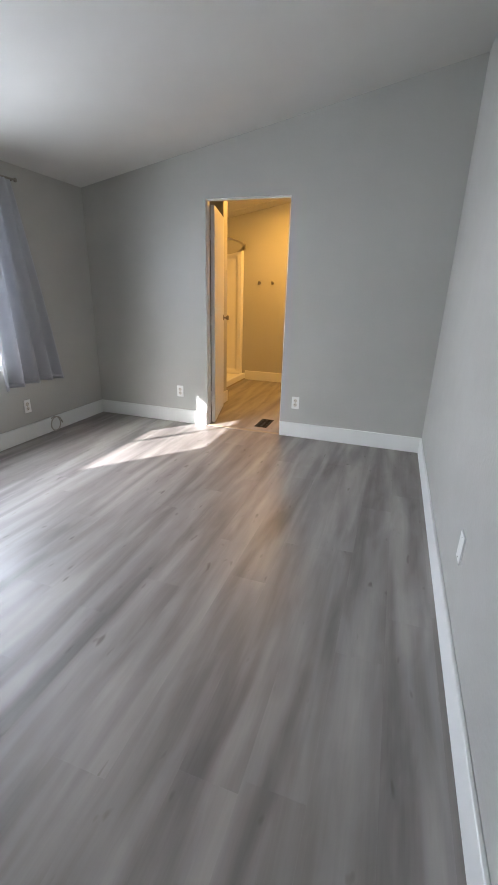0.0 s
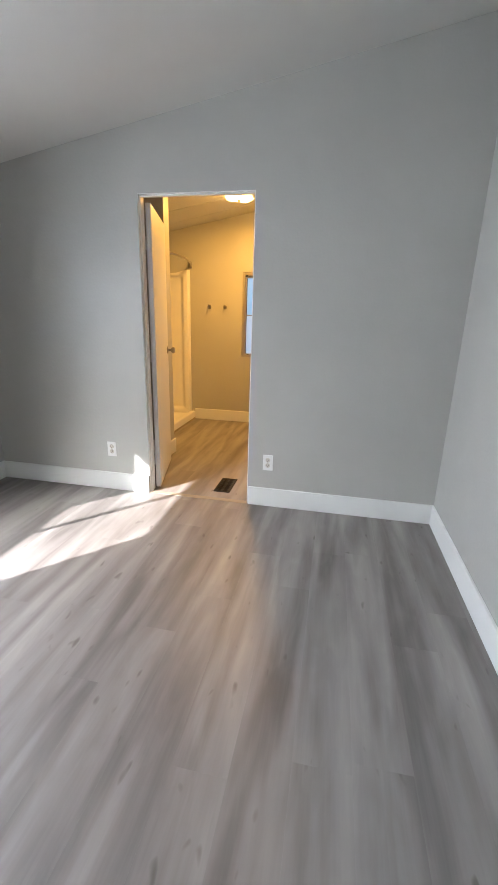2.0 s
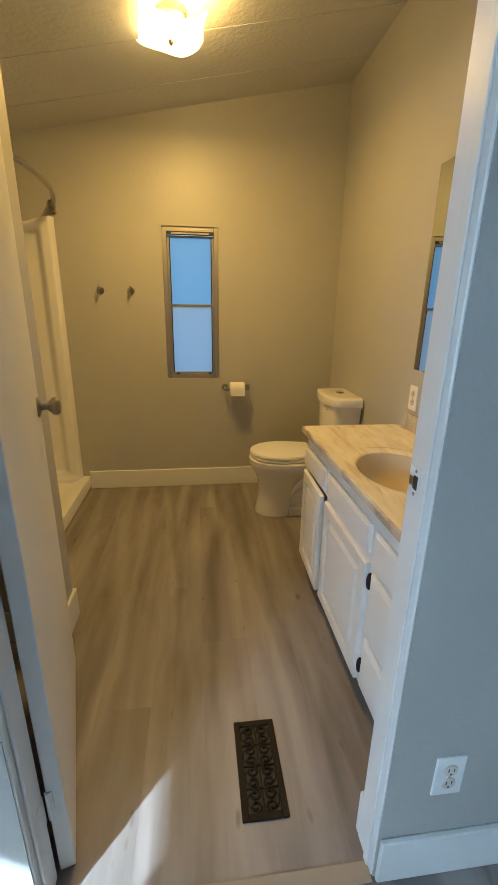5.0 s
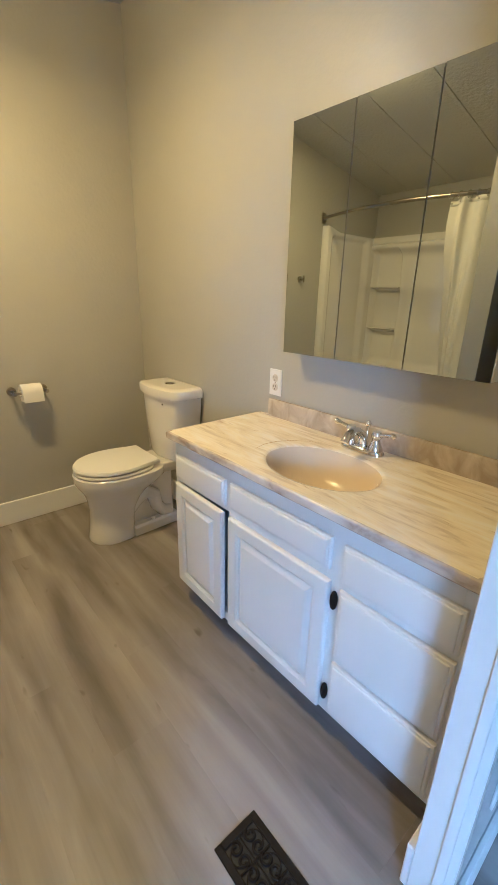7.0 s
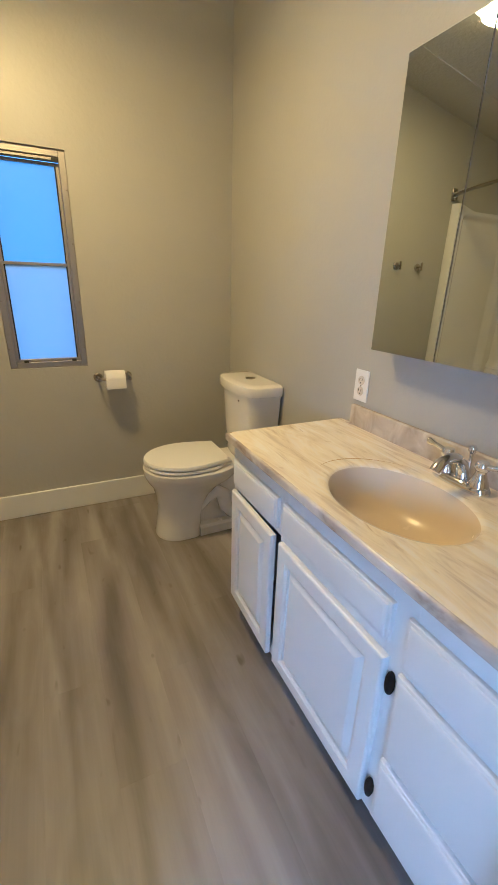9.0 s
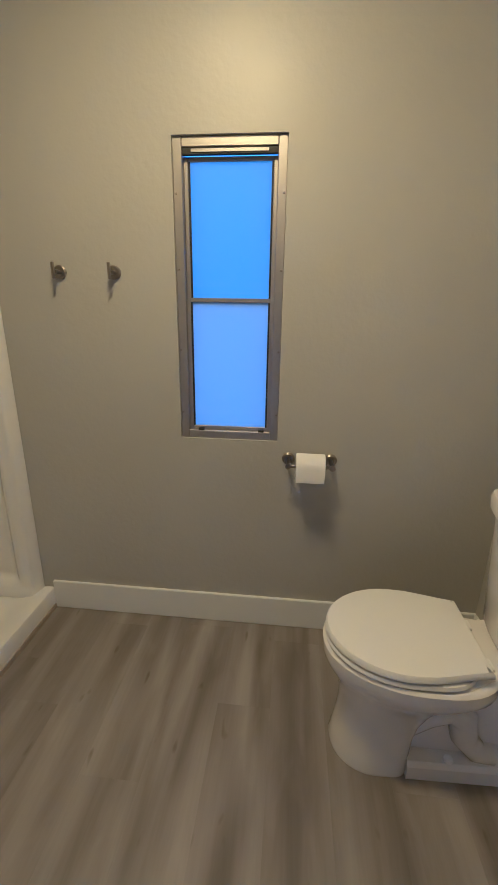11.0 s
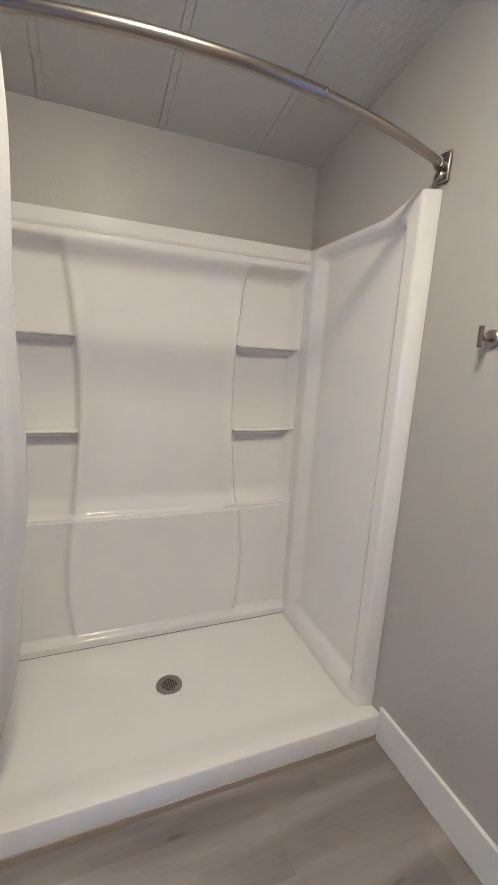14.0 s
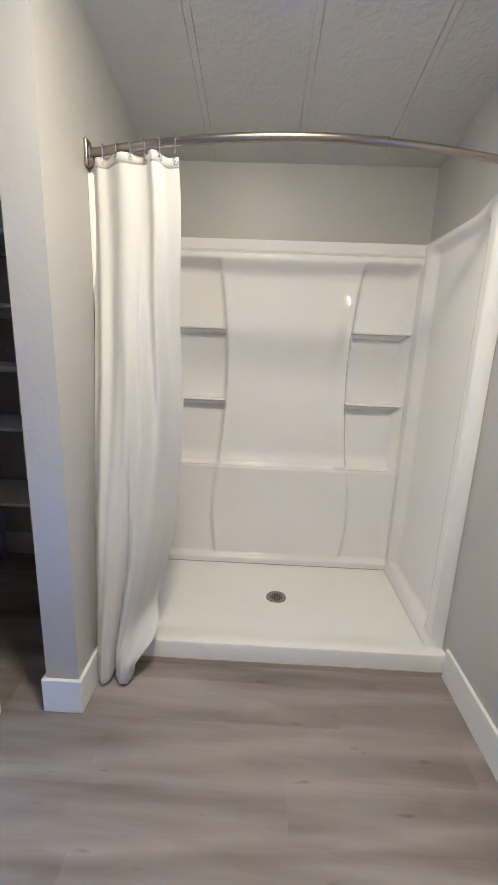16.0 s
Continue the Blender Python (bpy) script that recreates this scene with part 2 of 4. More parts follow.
def tube(bm, pts, r, n=12, cap=True):
    """Round tube along points; r is a number or one radius a point."""
    pts = [Vector(p) for p in pts]
    rings, up = [], None
    for k, p in enumerate(pts):
        d = (pts[min(k + 1, len(pts) - 1)] - pts[max(k - 1, 0)]).normalized()
        if up is None:
            up = Vector((0, 0, 1)) if abs(d.z) < 0.9 else Vector((1, 0, 0))
        s = d.cross(up).normalized()
        up = s.cross(d).normalized()
        rr = r[k] if isinstance(r, (list, tuple)) else r
        rings.append([bm.verts.new(p + rr * (math.cos(2 * math.pi * j / n) * s + math.sin(2 * math.pi * j / n) * up)) for j in range(n)])
    for a, b in zip(rings, rings[1:]):
        for j in range(n):
            bm.faces.new((a[j], a[(j + 1) % n], b[(j + 1) % n], b[j]))
    if cap:
        bm.faces.new(rings[0][::-1])
        bm.faces.new(rings[-1])
    return bm


def loft(bm, rings, cap0=True, cap1=True):
    vs = [[bm.verts.new(p) for p in r] for r in rings]
    n = len(vs[0])
    for a, b in zip(vs, vs[1:]):
        for j in range(n):
            bm.faces.new((a[j], a[(j + 1) % n], b[(j + 1) % n], b[j]))
    if cap0:
        bm.faces.new(vs[0][::-1])
    if cap1:
        bm.faces.new(vs[-1])
    return bm


def sheet(bm, nu, nv, fn):
    """Grid of points fn(u, v), u and v from 0 to 1."""
    g = [[bm.verts.new(fn(i / nu, j / nv)) for j in range(nv + 1)] for i in range(nu + 1)]
    for i in range(nu):
        for j in range(nv):
            bm.faces.new((g[i][j], g[i + 1][j], g[i + 1][j + 1], g[i][j + 1]))
    return bm


def smoothstep(a, b, x):
    t = min(1.0, max(0.0, (x - a) / (b - a)))
    return t * t * (3 - 2 * t)


def finish(name, bm, material, smooth=False, sharp=38):
    bmesh.ops.recalc_face_normals(bm, faces=bm.faces)
    me = bpy.data.meshes.new(name)
    bm.to_mesh(me)
    bm.free()
    me.materials.append(material)
    if smooth:
        for p in me.polygons:
            p.use_smooth = True
        me.set_sharp_from_angle(angle=radians(sharp))
    return new(name, me)


AT = {}


def part(name, bm, material, parent, label="", smooth=False, sharp=38):
    ob = finish(name, bm, material, smooth, sharp)
    ob.parent = parent
    ob.matrix_parent_inverse = Matrix.Translation(-AT.get(parent.name, Vector()))
    if label:
        tagged(ob, label)
    return ob


def thing(name, at, label, category, group="", kind=""):
    ob = new(name)
    ob.location = at
    AT[ob.name] = Vector(at)
    ob.empty_display_size = 0.05
    return tagged(ob, label, category, group, kind)


def structure(name, bm, material, label, category, smooth=False):
    return tagged(finish(name, bm, material, smooth), label, category, "", "structure")


# ---------------------------------------------------------------- structure
WEST, EAST, SOUTH, NORTH = -2.03, 1.27, -4.60, 2.42
BATH_EAST, WALL_T = 0.60, 0.082
DOOR_L, DOOR_R, DOOR_H = -0.76, 0.0, 2.03


def roof(x):
    return 2.18 + 0.188 * (x + 1.97)


def sloped_wall(bm, x0, x1, y0, y1, z0=0.0, extra=0.03):
    """Upright slab whose head follows the sloping ceiling."""
    v = [bm.verts.new(p) for p in ((x0, y0, z0), (x1, y0, z0), (x1, y1, z0), (x0, y1, z0),
                                   (x0, y0, roof(x0) + extra), (x1, y0, roof(x1) + extra), (x1, y1, roof(x1) + extra), (x0, y1, roof(x0) + extra))]
    for f in ((3, 2, 1, 0), (4, 5, 6, 7), (0, 1, 5, 4), (1, 2, 6, 5), (2, 3, 7, 6), (3, 0, 4, 7)):
        bm.faces.new([v[k] for k in f])
    return bm


floor = structure("floor", boxed(WEST - 0.1, EAST + 0.1, SOUTH - 0.1, NORTH + 0.1, -0.12, -0.006), M_KICK, "grey oak-look plank floor through both rooms", "floor")

bm = bmesh.new()
sloped_wall(bm, WEST - 0.01, DOOR_L, 0, WALL_T)
sloped_wall(bm, DOOR_R, EAST + 0.01, 0, WALL_T)
sloped_wall(bm, DOOR_L, DOOR_R, 0, WALL_T, DOOR_H)
wall_door = structure("wall_partition", bm, M_WALL, "grey painted partition wall with a doorway", "wall")

WX0, WX1, WZ0, WZ1 = -0.604, -0.236, 0.832, 1.820
bm = bmesh.new()
sloped_wall(bm, WEST - 0.01, WX0, NORTH, NORTH + 0.12)
sloped_wall(bm, WX1, BATH_EAST + 0.10, NORTH, NORTH + 0.12)
sloped_wall(bm, WX0, WX1, NORTH, NORTH + 0.12, WZ1)
box(bm, WX0, WX1, NORTH, NORTH + 0.12, 0, WZ0)
structure("wall_north", bm, M_WALL, "grey painted bathroom wall with a narrow window", "wall")

BY0, BY1, BZ0, BZ1 = -2.577, -1.05, 0.695, 1.82
bm = bmesh.new()
t0, t1 = WEST - 0.12, WEST
sloped_wall(bm, t0, t1, SOUTH - 0.1, BY0)
sloped_wall(bm, t0, t1, BY1, NORTH + 0.12)
sloped_wall(bm, t0, t1, BY0, BY1, BZ1)
box(bm, t0, t1, BY0, BY1, 0, BZ0)
structure("wall_west", bm, M_WALL, "grey painted outer wall with a bedroom window", "wall")
structure("wall_east", sloped_wall(bmesh.new(), EAST, EAST + 0.12, SOUTH - 0.1, WALL_T), M_WALL, "light grey painted bedroom side wall", "wall")
structure("wall_bath_east", sloped_wall(bmesh.new(), BATH_EAST, BATH_EAST + 0.10, WALL_T, NORTH), M_WALL, "grey painted wall behind the vanity", "wall")
structure("wall_south", sloped_wall(bmesh.new(), WEST, EAST, SOUTH - 0.12, SOUTH), M_WALL, "plain grey bedroom end wall", "wall")
STUB0, STUB1, STUBX = 0.89, 1.005, -0.955
structure("wall_stub", sloped_wall(bmesh.new(), WEST, STUBX, STUB0, STUB1), M_WALL, "grey partition between shower and closet", "wall")


def ceiling_slab(bm, x0, x1, y0, y1, low, high):
    v = [bm.verts.new((x, y, roof(x) + d)) for d in (low, high) for x, y in ((x0, y0), (x1, y0), (x1, y1), (x0, y1))]
    for f in ((3, 2, 1, 0), (4, 5, 6, 7), (0, 1, 5, 4), (1, 2, 6, 5), (2, 3, 7, 6), (3, 0, 4, 7)):
        bm.faces.new([v[k] for k in f])


bm = bmesh.new()
ceiling_slab(bm, WEST - 0.12, EAST + 0.12, SOUTH - 0.12, WALL_T / 2, 0.0, 0.15)
structure("ceiling_bedroom", bm, M_CEIL, "white sloping bedroom ceiling", "ceiling")
bm = bmesh.new()
ceiling_slab(bm, WEST - 0.12, EAST + 0.12, WALL_T / 2, NORTH + 0.12, 0.004, 0.15)
edge = [WALL_T / 2, 0.515, 0.921, 1.328, 1.735, 2.140, NORTH + 0.02]
for a, b in zip(edge, edge[1:]):
    ceiling_slab(bm, WEST - 0.02, BATH_EAST + 0.05, a + 0.0136, b - 0.0136, 0.0, 0.02)
for a in edge[1:-1]:
    ceiling_slab(bm, WEST - 0.02, BATH_EAST + 0.05, a - 0.0115, a + 0.0115, -0.002, 0.02)
structure("ceiling_bathroom", bm, M_PANEL, "textured white ceiling panels with narrow battens", "ceiling")


# baseboards
def baseboard(name, pts_list):
    bm = bmesh.new()
    for x0, x1, y0, y1 in pts_list:
        box(bm, x0, x1, y0, y1, 0.0, 0.138, 0.003, 1)
    return structure(name, bm, M_TRIM, "flat white painted baseboard", "baseboard")


BT = 0.014
baseboard("baseboard_bedroom", [(WEST, DOOR_L - 0.004, -BT, 0), (DOOR_R + 0.004, EAST, -BT, 0), (EAST - BT, EAST, SOUTH, -BT),
                                (WEST, WEST + BT, SOUTH, -BT)])
baseboard("baseboard_bathroom", [(-1.212, BATH_EAST - 0.002, NORTH - BT, NORTH), (BATH_EAST - BT, BATH_EAST, 1.285, NORTH - BT), (-0.004, 0.19, WALL_T + 0.0045, WALL_T + 0.021)])
baseboard("baseboard_stub", [(STUBX, STUBX + BT, STUB0 - BT, STUB1 + BT), (-1.20, STUBX, STUB1, STUB1 + BT), (-1.75, STUBX, STUB0 - BT, STUB0)])
baseboard("baseboard_closet", [(WEST, WEST + BT, WALL_T, STUB0)])

# door lining and threshold
JT = 0.004
lining = thing("door_frame", ((DOOR_L + DOOR_R) / 2, 0.05, 0.0), "white painted door frame with stops", "door frame", kind="structure")
YA, YB = 0.003, WALL_T + 0.004
for x0, x1 in ((DOOR_L - 0.014, DOOR_L + JT), (DOOR_R - JT, DOOR_R + 0.014)):
    part("jamb", boxed(x0, x1, YA, YB, 0.0, DOOR_H + 0.002, 0.002, 1), M_TRIM, lining)
part("head", boxed(DOOR_L + JT, DOOR_R - JT, YA, YB, DOOR_H - JT, DOOR_H + 0.014, 0.002, 1), M_TRIM, lining)
for x0, x1 in ((DOOR_L + JT, DOOR_L + JT + 0.008), (DOOR_R - JT - 0.005, DOOR_R - JT)):
    part("stop", boxed(x0, x1, YA + 0.016, 0.040, 0.0, DOOR_H - JT, 0.003, 2), M_TRIM, lining)
part("head_stop", boxed(DOOR_L + JT + 0.008, DOOR_R - JT - 0.005, YA + 0.016, 0.040, DOOR_H - JT - 0.010, DOOR_H - JT, 0.003, 2), M_TRIM, lining)
plate = part("strike_plate", boxed(DOOR_R - JT - 0.0016, DOOR_R - JT + 0.001, 0.047, 0.082, 0.984, 1.042, 0.0006, 1), M_TRIM, lining, "painted metal strike plate with bare edges")
part("latch_hole", boxed(DOOR_R - JT - 0.0020, DOOR_R - JT - 0.001, 0.052, 0.066, 1.000, 1.026), M_SLOT, plate)
part("worn_lip", boxed(DOOR_R - JT - 0.0024, DOOR_R - JT + 0.001, 0.066, 0.0800, 1.004, 1.022, 0.0006, 1), M_NICKEL, plate)
for z in (0.991, 1.035):
    part("screw", lathe(bmesh.new(), [(0, 0.0014), (0.003, 0.0010), (0.0036, 0)], Matrix.Translation((DOOR_R - JT - 0.0016, 0.060, z)) @ pose(0, 0, 0, 0, -90), 12), M_NICKEL, plate)
bm = boxed(DOOR_L + JT, DOOR_R - JT, -0.012, 0.030, 0.0, 0.005, 0.002, 2)
structure("threshold_strip", bm, M_STRIP, "thin light wood threshold strip in the doorway", "threshold")

structure("ground", boxed(-600, 600, -600, 600, -0.9, -0.7), M_GROUND, "bare ground outside the house", "ground")
# unseen slab, added to block the high sun and trim its patch indoors
bm = bmesh.new()
box(bm, WEST - 0.95, WEST - 0.12, -4.0, 0.4, 2.06, 2.10)
structure("awning", bm, M_TRIM, "flat white unseen slab added outside the bedroom window to cut the sun", "awning")


# ---------------------------------------------------------------- openings
def bathroom_window():
    w = thing("window_1", (-0.416, NORTH + 0.03, WZ0), "narrow aluminium window with two frosted panes", "window", kind="structure")
    y0, y1 = NORTH + 0.010, NORTH + 0.065
    f = 0.030
    bm = bmesh.new()
    for a in ((WX0, WX0 + f, WZ0, WZ1), (WX1 - f, WX1, WZ0, WZ1), (WX0 + f, WX1 - f, WZ0, WZ0 + f), (WX0 + f, WX1 - f, WZ1 - f, WZ1)):
        box(bm, a[0], a[1], y0, y1, a[2], a[3], 0.002, 1)
    part("window_frame", bm, M_ALU, w, "dull aged aluminium frame")
    zm = 1.330
    ix0, ix1, iz0, iz1 = WX0 + f, WX1 - f, WZ0 + f, WZ1 - f
    for name, z0, z1, yy in (("lower_sash", iz0, zm + 0.010, y0 + 0.016), ("upper_sash", zm - 0.010, iz1 - 0.020, y0 + 0.026)):
        bm = bmesh.new()
        s = 0.014
        for a in ((ix0, ix0 + s, z0, z1), (ix1 - s, ix1, z0, z1), (ix0 + s, ix1 - s, z0, z0 + s), (ix0 + s, ix1 - s, z1 - s, z1)):
            box(bm, a[0], a[1], yy, yy + 0.014, a[2], a[3], 0.0015, 1)
        sash = part(name, bm, M_ALU, w)
        part("pane", boxed(ix0 + s, ix1 - s, yy + 0.005, yy + 0.009, z0 + s, z1 - s), M_FROST if z0 < 1.0 else M_FROST_UP, sash, "frosted glass pane").visible_shadow = False
        bm = bmesh.new()
        for a in ((ix0 + s, ix0 + s + 0.006, z0 + s, z1 - s), (ix1 - s - 0.006, ix1 - s, z0 + s, z1 - s)):
            box(bm, a[0], a[1], yy + 0.002, yy + 0.005, a[2], a[3])
        part("seal", bm, M_SEAL, sash)
    part("head_track", boxed(ix0, ix1, y0 + 0.004, y0 + 0.02, iz1 - 0.020, iz1, 0.001, 1), M_SEAL, w)
    part("light_bar", boxed(ix0 + 0.03, ix1 - 0.03, y0 + 0.001, y0 + 0.006, iz1 - 0.014, iz1 - 0.005), M_ALU, w)
    for x in (ix0 + 0.035, ix1 - 0.045):
        bm = boxed(x, x + 0.022, y0 + 0.000, y0 + 0.016, iz0 - 0.002, iz0 + 0.008, 0.002, 1)
        part("latch", bm, M_SEAL, w)
    for x in (WX0 + 0.008, WX1 - 0.008):
        for z in (0.93, 1.16, 1.43, 1.66):
            part("screw", lathe(bmesh.new(), [(0.0, 0.003), (0.003, 0.002), (0.004, 0.0)], Matrix.Translation((x, y0, z)) @ pose(0, 0, 0, 90), 10), M_NICKEL, w)
    return w


bathroom_window()


def bedroom_window():
    w = thing("window_2", (WEST - 0.06, (BY0 + BY1) / 2, BZ0), "white framed bedroom window behind a grey curtain", "window", kind="structure")
    bm = bmesh.new()
    x0, x1, f = WEST - 0.105, WEST - 0.06, 0.03
    for a in ((BY0, BY0 + f, BZ0, BZ1), (BY1 - f, BY1, BZ0, BZ1), (BY0 + f, BY1 - f, BZ0, BZ0 + f), (BY0 + f, BY1 - f, BZ1 - f, BZ1)):
        box(bm, x0, x1, a[0], a[1], a[2], a[3], 0.002, 1)
    part("window_frame", bm, M_TRIM, w)
    ym = -1.862
    for yy in (ym - 0.019, ym + 0.011):
        part("mullion", boxed(x0 + 0.008, x0 + 0.026, yy, yy + 0.008, BZ0 + f, BZ1 - f, 0.001, 1), M_TRIM, w)
    for a, b in ((BY0 + f, ym - 0.011), (ym + 0.011, BY1 - f)):
        part("pane", boxed(x0 + 0.02, x0 + 0.024, a, b, BZ0 + f, BZ1 - f), M_GLASS, w).visible_shadow = False
    part("window_sill", boxed(WEST - 0.055, WEST + 0.012, BY0 - 0.02, BY1 + 0.02, BZ0 - 0.014, BZ0 + 0.003, 0.003, 1), M_TRIM, w)
    return w


bedroom_window()


def drape(y_top0, y_top1, y_bot0, y_bot1, folds, phase):
    """Gathered cloth hanging from the rod in front of the bedroom window."""
    d = thing("window_curtain", (WEST + 0.07, (y_top0 + y_top1) / 2, 0.50), "thin grey curtain gathered beside the bedroom window", "curtain", "")
    bm = bmesh.new()

    def fn(u, v):
        z = 2.035 - 1.54 * v
        k = v ** 0.9
        y = (y_top0 + (y_top1 - y_top0) * u) * (1 - k) + (y_bot0 + (y_bot1 - y_bot0) * u) * k
        x = WEST + 0.075 + (0.018 + 0.024 * v) * math.sin(folds * 2 * math.pi * u + phase + 0.7 * v) + 0.006 * math.sin(17 * u + 5 * v)
        return Vector((x, y, z + 0.012 * math.sin(3 * u) * v))
    sheet(bm, 72, 30, fn)
    ob = part("cloth", bm, M_DRAPE, d, "", True)
    ob.modifiers.new("thick", "SOLIDIFY").thickness = 0.0018
    hem = bmesh.new()

    def hemfn(u, v):
        p = fn(u, 0.978 + 0.022 * v)
        return p + Vector((0.002, 0, 0))
    sheet(hem, 72, 1, hemfn)
    ob = part("hem", hem, M_DRAPE, d, "", True)
    ob.modifiers.new("thick", "SOLIDIFY").thickness = 0.0015
    return d


drape(-1.27, -0.89, -1.26, -0.64, 4, 0.4)
rod = thing("curtain_rod", (WEST + 0.075, -1.8, 2.05), "slim metal curtain rod above the bedroom window", "curtain rod")
part("rod", tube(bmesh.new(), [(WEST + 0.075, y, 2.045) for y in (-2.75, -1.8, -0.84)], 0.008), M_NICKEL, rod, "", True)
for y in (-2.75, -0.84):
    part("finial", lathe(bmesh.new(), [(0, -0.018), (0.012, -0.012), (0.016, 0), (0.012, 0.012), (0, 0.018)], Matrix.Translation((WEST + 0.075, y, 2.045)), 14), M_NICKEL, rod, "", True)
    part("bracket", boxed(WEST, WEST + 0.075, y + 0.03 * (1 if y < -2 else -1) - 0.006, y + 0.03 * (1 if y < -2 else -1) + 0.006, 2.030, 2.040, 0.002, 1), M_NICKEL, rod)


def door_leaf():
    hx, hy = -0.716, WALL_T + 0.018            # corner of the hinge edge, room side
    d = thing("door_1", (hx, hy, 0.0), "white flush interior door standing wide open", "door", kind="structure")
    L, T = 0.667, 0.035
    m = Matrix.Translation((hx, hy, 0)) @ Matrix.Rotation(radians(104.85), 4, "Z")

    def put(bm):
        bmesh.ops.transform(bm, matrix=m, verts=bm.verts)
        return bm
    part("leaf", put(boxed(0.0, L, 0.0, T, 0.012, 2.000, 0.002, 1)), M_DOOR, d)
    for s in (-1, 1):
        yk = 0.0 if s < 0 else T
        k = m @ Matrix.Translation((L - 0.055, yk, 1.02)) @ pose(0, 0, 0, 90 if s < 0 else -90)
        part("knob", lathe(bmesh.new(), [(0.0, 0.0), (0.030, 0.0), (0.030, 0.004), (0.024, 0.008), (0.011, 0.012), (0.010, 0.026), (0.016, 0.032), (0.026, 0.042), (0.028, 0.052), (0.022, 0.062), (0.0, 0.066)], k, 24), M_NICKEL, d, "round brushed nickel knob", True)
    part("latch", put(boxed(L - 0.001, L + 0.002, 0.006, 0.029, 0.99, 1.05, 0.0005, 1)), M_BRASS, d)
    px = DOOR_L + JT + 0.009
    for z in (0.24, 1.02, 1.76):
        h = part("hinge", tube(bmesh.new(), [(px, WALL_T + 0.010, z - 0.042), (px, WALL_T + 0.010, z + 0.042)], 0.006, 10), M_TRIM, d, "painted butt hinge", True)
        part("hinge_leaf", boxed(DOOR_L + JT - 0.001, DOOR_L + JT + 0.0015, WALL_T - 0.034, WALL_T + 0.004, z - 0.042, z + 0.042, 0.0005, 1), M_TRIM, h)
        part("hinge_leaf", boxed(px, hx - 0.020, WALL_T + 0.008, WALL_T + 0.011, z - 0.042, z + 0.042, 0.0005, 1), M_TRIM, h)
    return d


door_leaf()


# ---------------------------------------------------------------- small wall fittings
def outlet(at, rz, label, duplex=True, group="wall outlets"):
    """Plate in its own axes: faces -y."""
    o = thing("wall_outlet" if duplex else "blank_plate", (0, 0, 0), label, "outlet" if duplex else "wall plate", group)
    part("plate", boxed(-0.035, 0.035, -0.006, 0.0, -0.057, 0.057, 0.0025, 2), M_PLASTIC, o)
    if duplex:
        for z in (-0.0195, 0.0195):
            bm = lathe(bmesh.new(), [(0.0, 0.0025), (0.0155, 0.0025), (0.0172, 0.0)], Matrix.Translation((0, -0.006, z)) @ pose(0, 0, 0, 90), 24)
            rec = part("receptacle", bm, M_IVORY, o)
            for x in (-0.0063, 0.0063):
                part("slot", boxed(x - 0.0012, x + 0.0012, -0.0091, -0.0084, z - 0.001, z + 0.008), M_SLOT, rec)
            part("ground_hole", lathe(bmesh.new(), [(0, 0.0006), (0.0026, 0.0006), (0.0026, 0)], Matrix.Translation((0, -0.0086, z - 0.0085)) @ pose(0, 0, 0, 90), 12), M_SLOT, rec)
    for z in ((0.0,) if duplex else (-0.042, 0.042)):
        part("screw", lathe(bmesh.new(), [(0, 0.0012), (0.0025, 0.0010), (0.003, 0)], Matrix.Translation((0, -0.006, z)) @ pose(0, 0, 0, 90), 12), M_NICKEL, o)
    o.matrix_basis = Matrix.Translation(at) @ Matrix.Rotation(radians(rz), 4, "Z")
    return o


outlet((0.140, 0, 0.329), 0, "white duplex outlet low on the grey wall")
outlet((-1.056, 0, 0.325), 0, "white duplex outlet low on the grey wall")
outlet((WEST, -0.995, 0.30), 90, "white duplex outlet under the bedroom curtain")
outlet((BATH_EAST, 1.187, 0.930), -90, "white duplex outlet above the vanity backsplash")
outlet((EAST, -2.18, 0.41), -90, "white blank plate on the bedroom side wall", False)

cable = thing("coax_cable", (WEST + 0.02, -0.73, 0.0), "loop of pale cable hanging at the baseboard", "cable")
pts = []
for k in range(41):
    a = 2 * math.pi * 1.3 * k / 40 - 0.6
    pts.append((WEST + BT + 0.006 + 0.0006 * k, -0.73 + 0.062 * math.sin(a), 0.072 + 0.066 * math.cos(a)))
part("loop", tube(bmesh.new(), pts, 0.0055, 8), M_CABLE, cable, "", True)
part("tip", tube(bmesh.new(), [pts[-1], Vector(pts[-1]) + (Vector(pts[-1]) - Vector(pts[-2])) * 2], 0.007, 8), M_NICKEL, cable, "", True)


def robe_hook(x, z=1.418):
    h = thing("robe_hook", (x, NORTH, z), "brushed nickel robe hook on the grey wall", "hook", "robe hooks")
    m = Matrix.Translation((x, NORTH, z)) @ pose(0, 0, 0, 90)
    part("base", lathe(bmesh.new(), [(0, 0.010), (0.020, 0.010), (0.0235, 0.007), (0.0235, 0.0)], m, 28), M_NICKEL, h, "", True)
    part("stem", lathe(bmesh.new(), [(0.0075, 0.008), (0.0075, 0.040), (0, 0.041)], m, 16), M_NICKEL, h, "", True)
    part("peg", boxed(x - 0.005, x + 0.005, NORTH - 0.052, NORTH - 0.040, z - 0.024, z + 0.030, 0.003, 2), M_NICKEL, h, "", True)
    return h


robe_hook(-1.018)
robe_hook(-0.820)


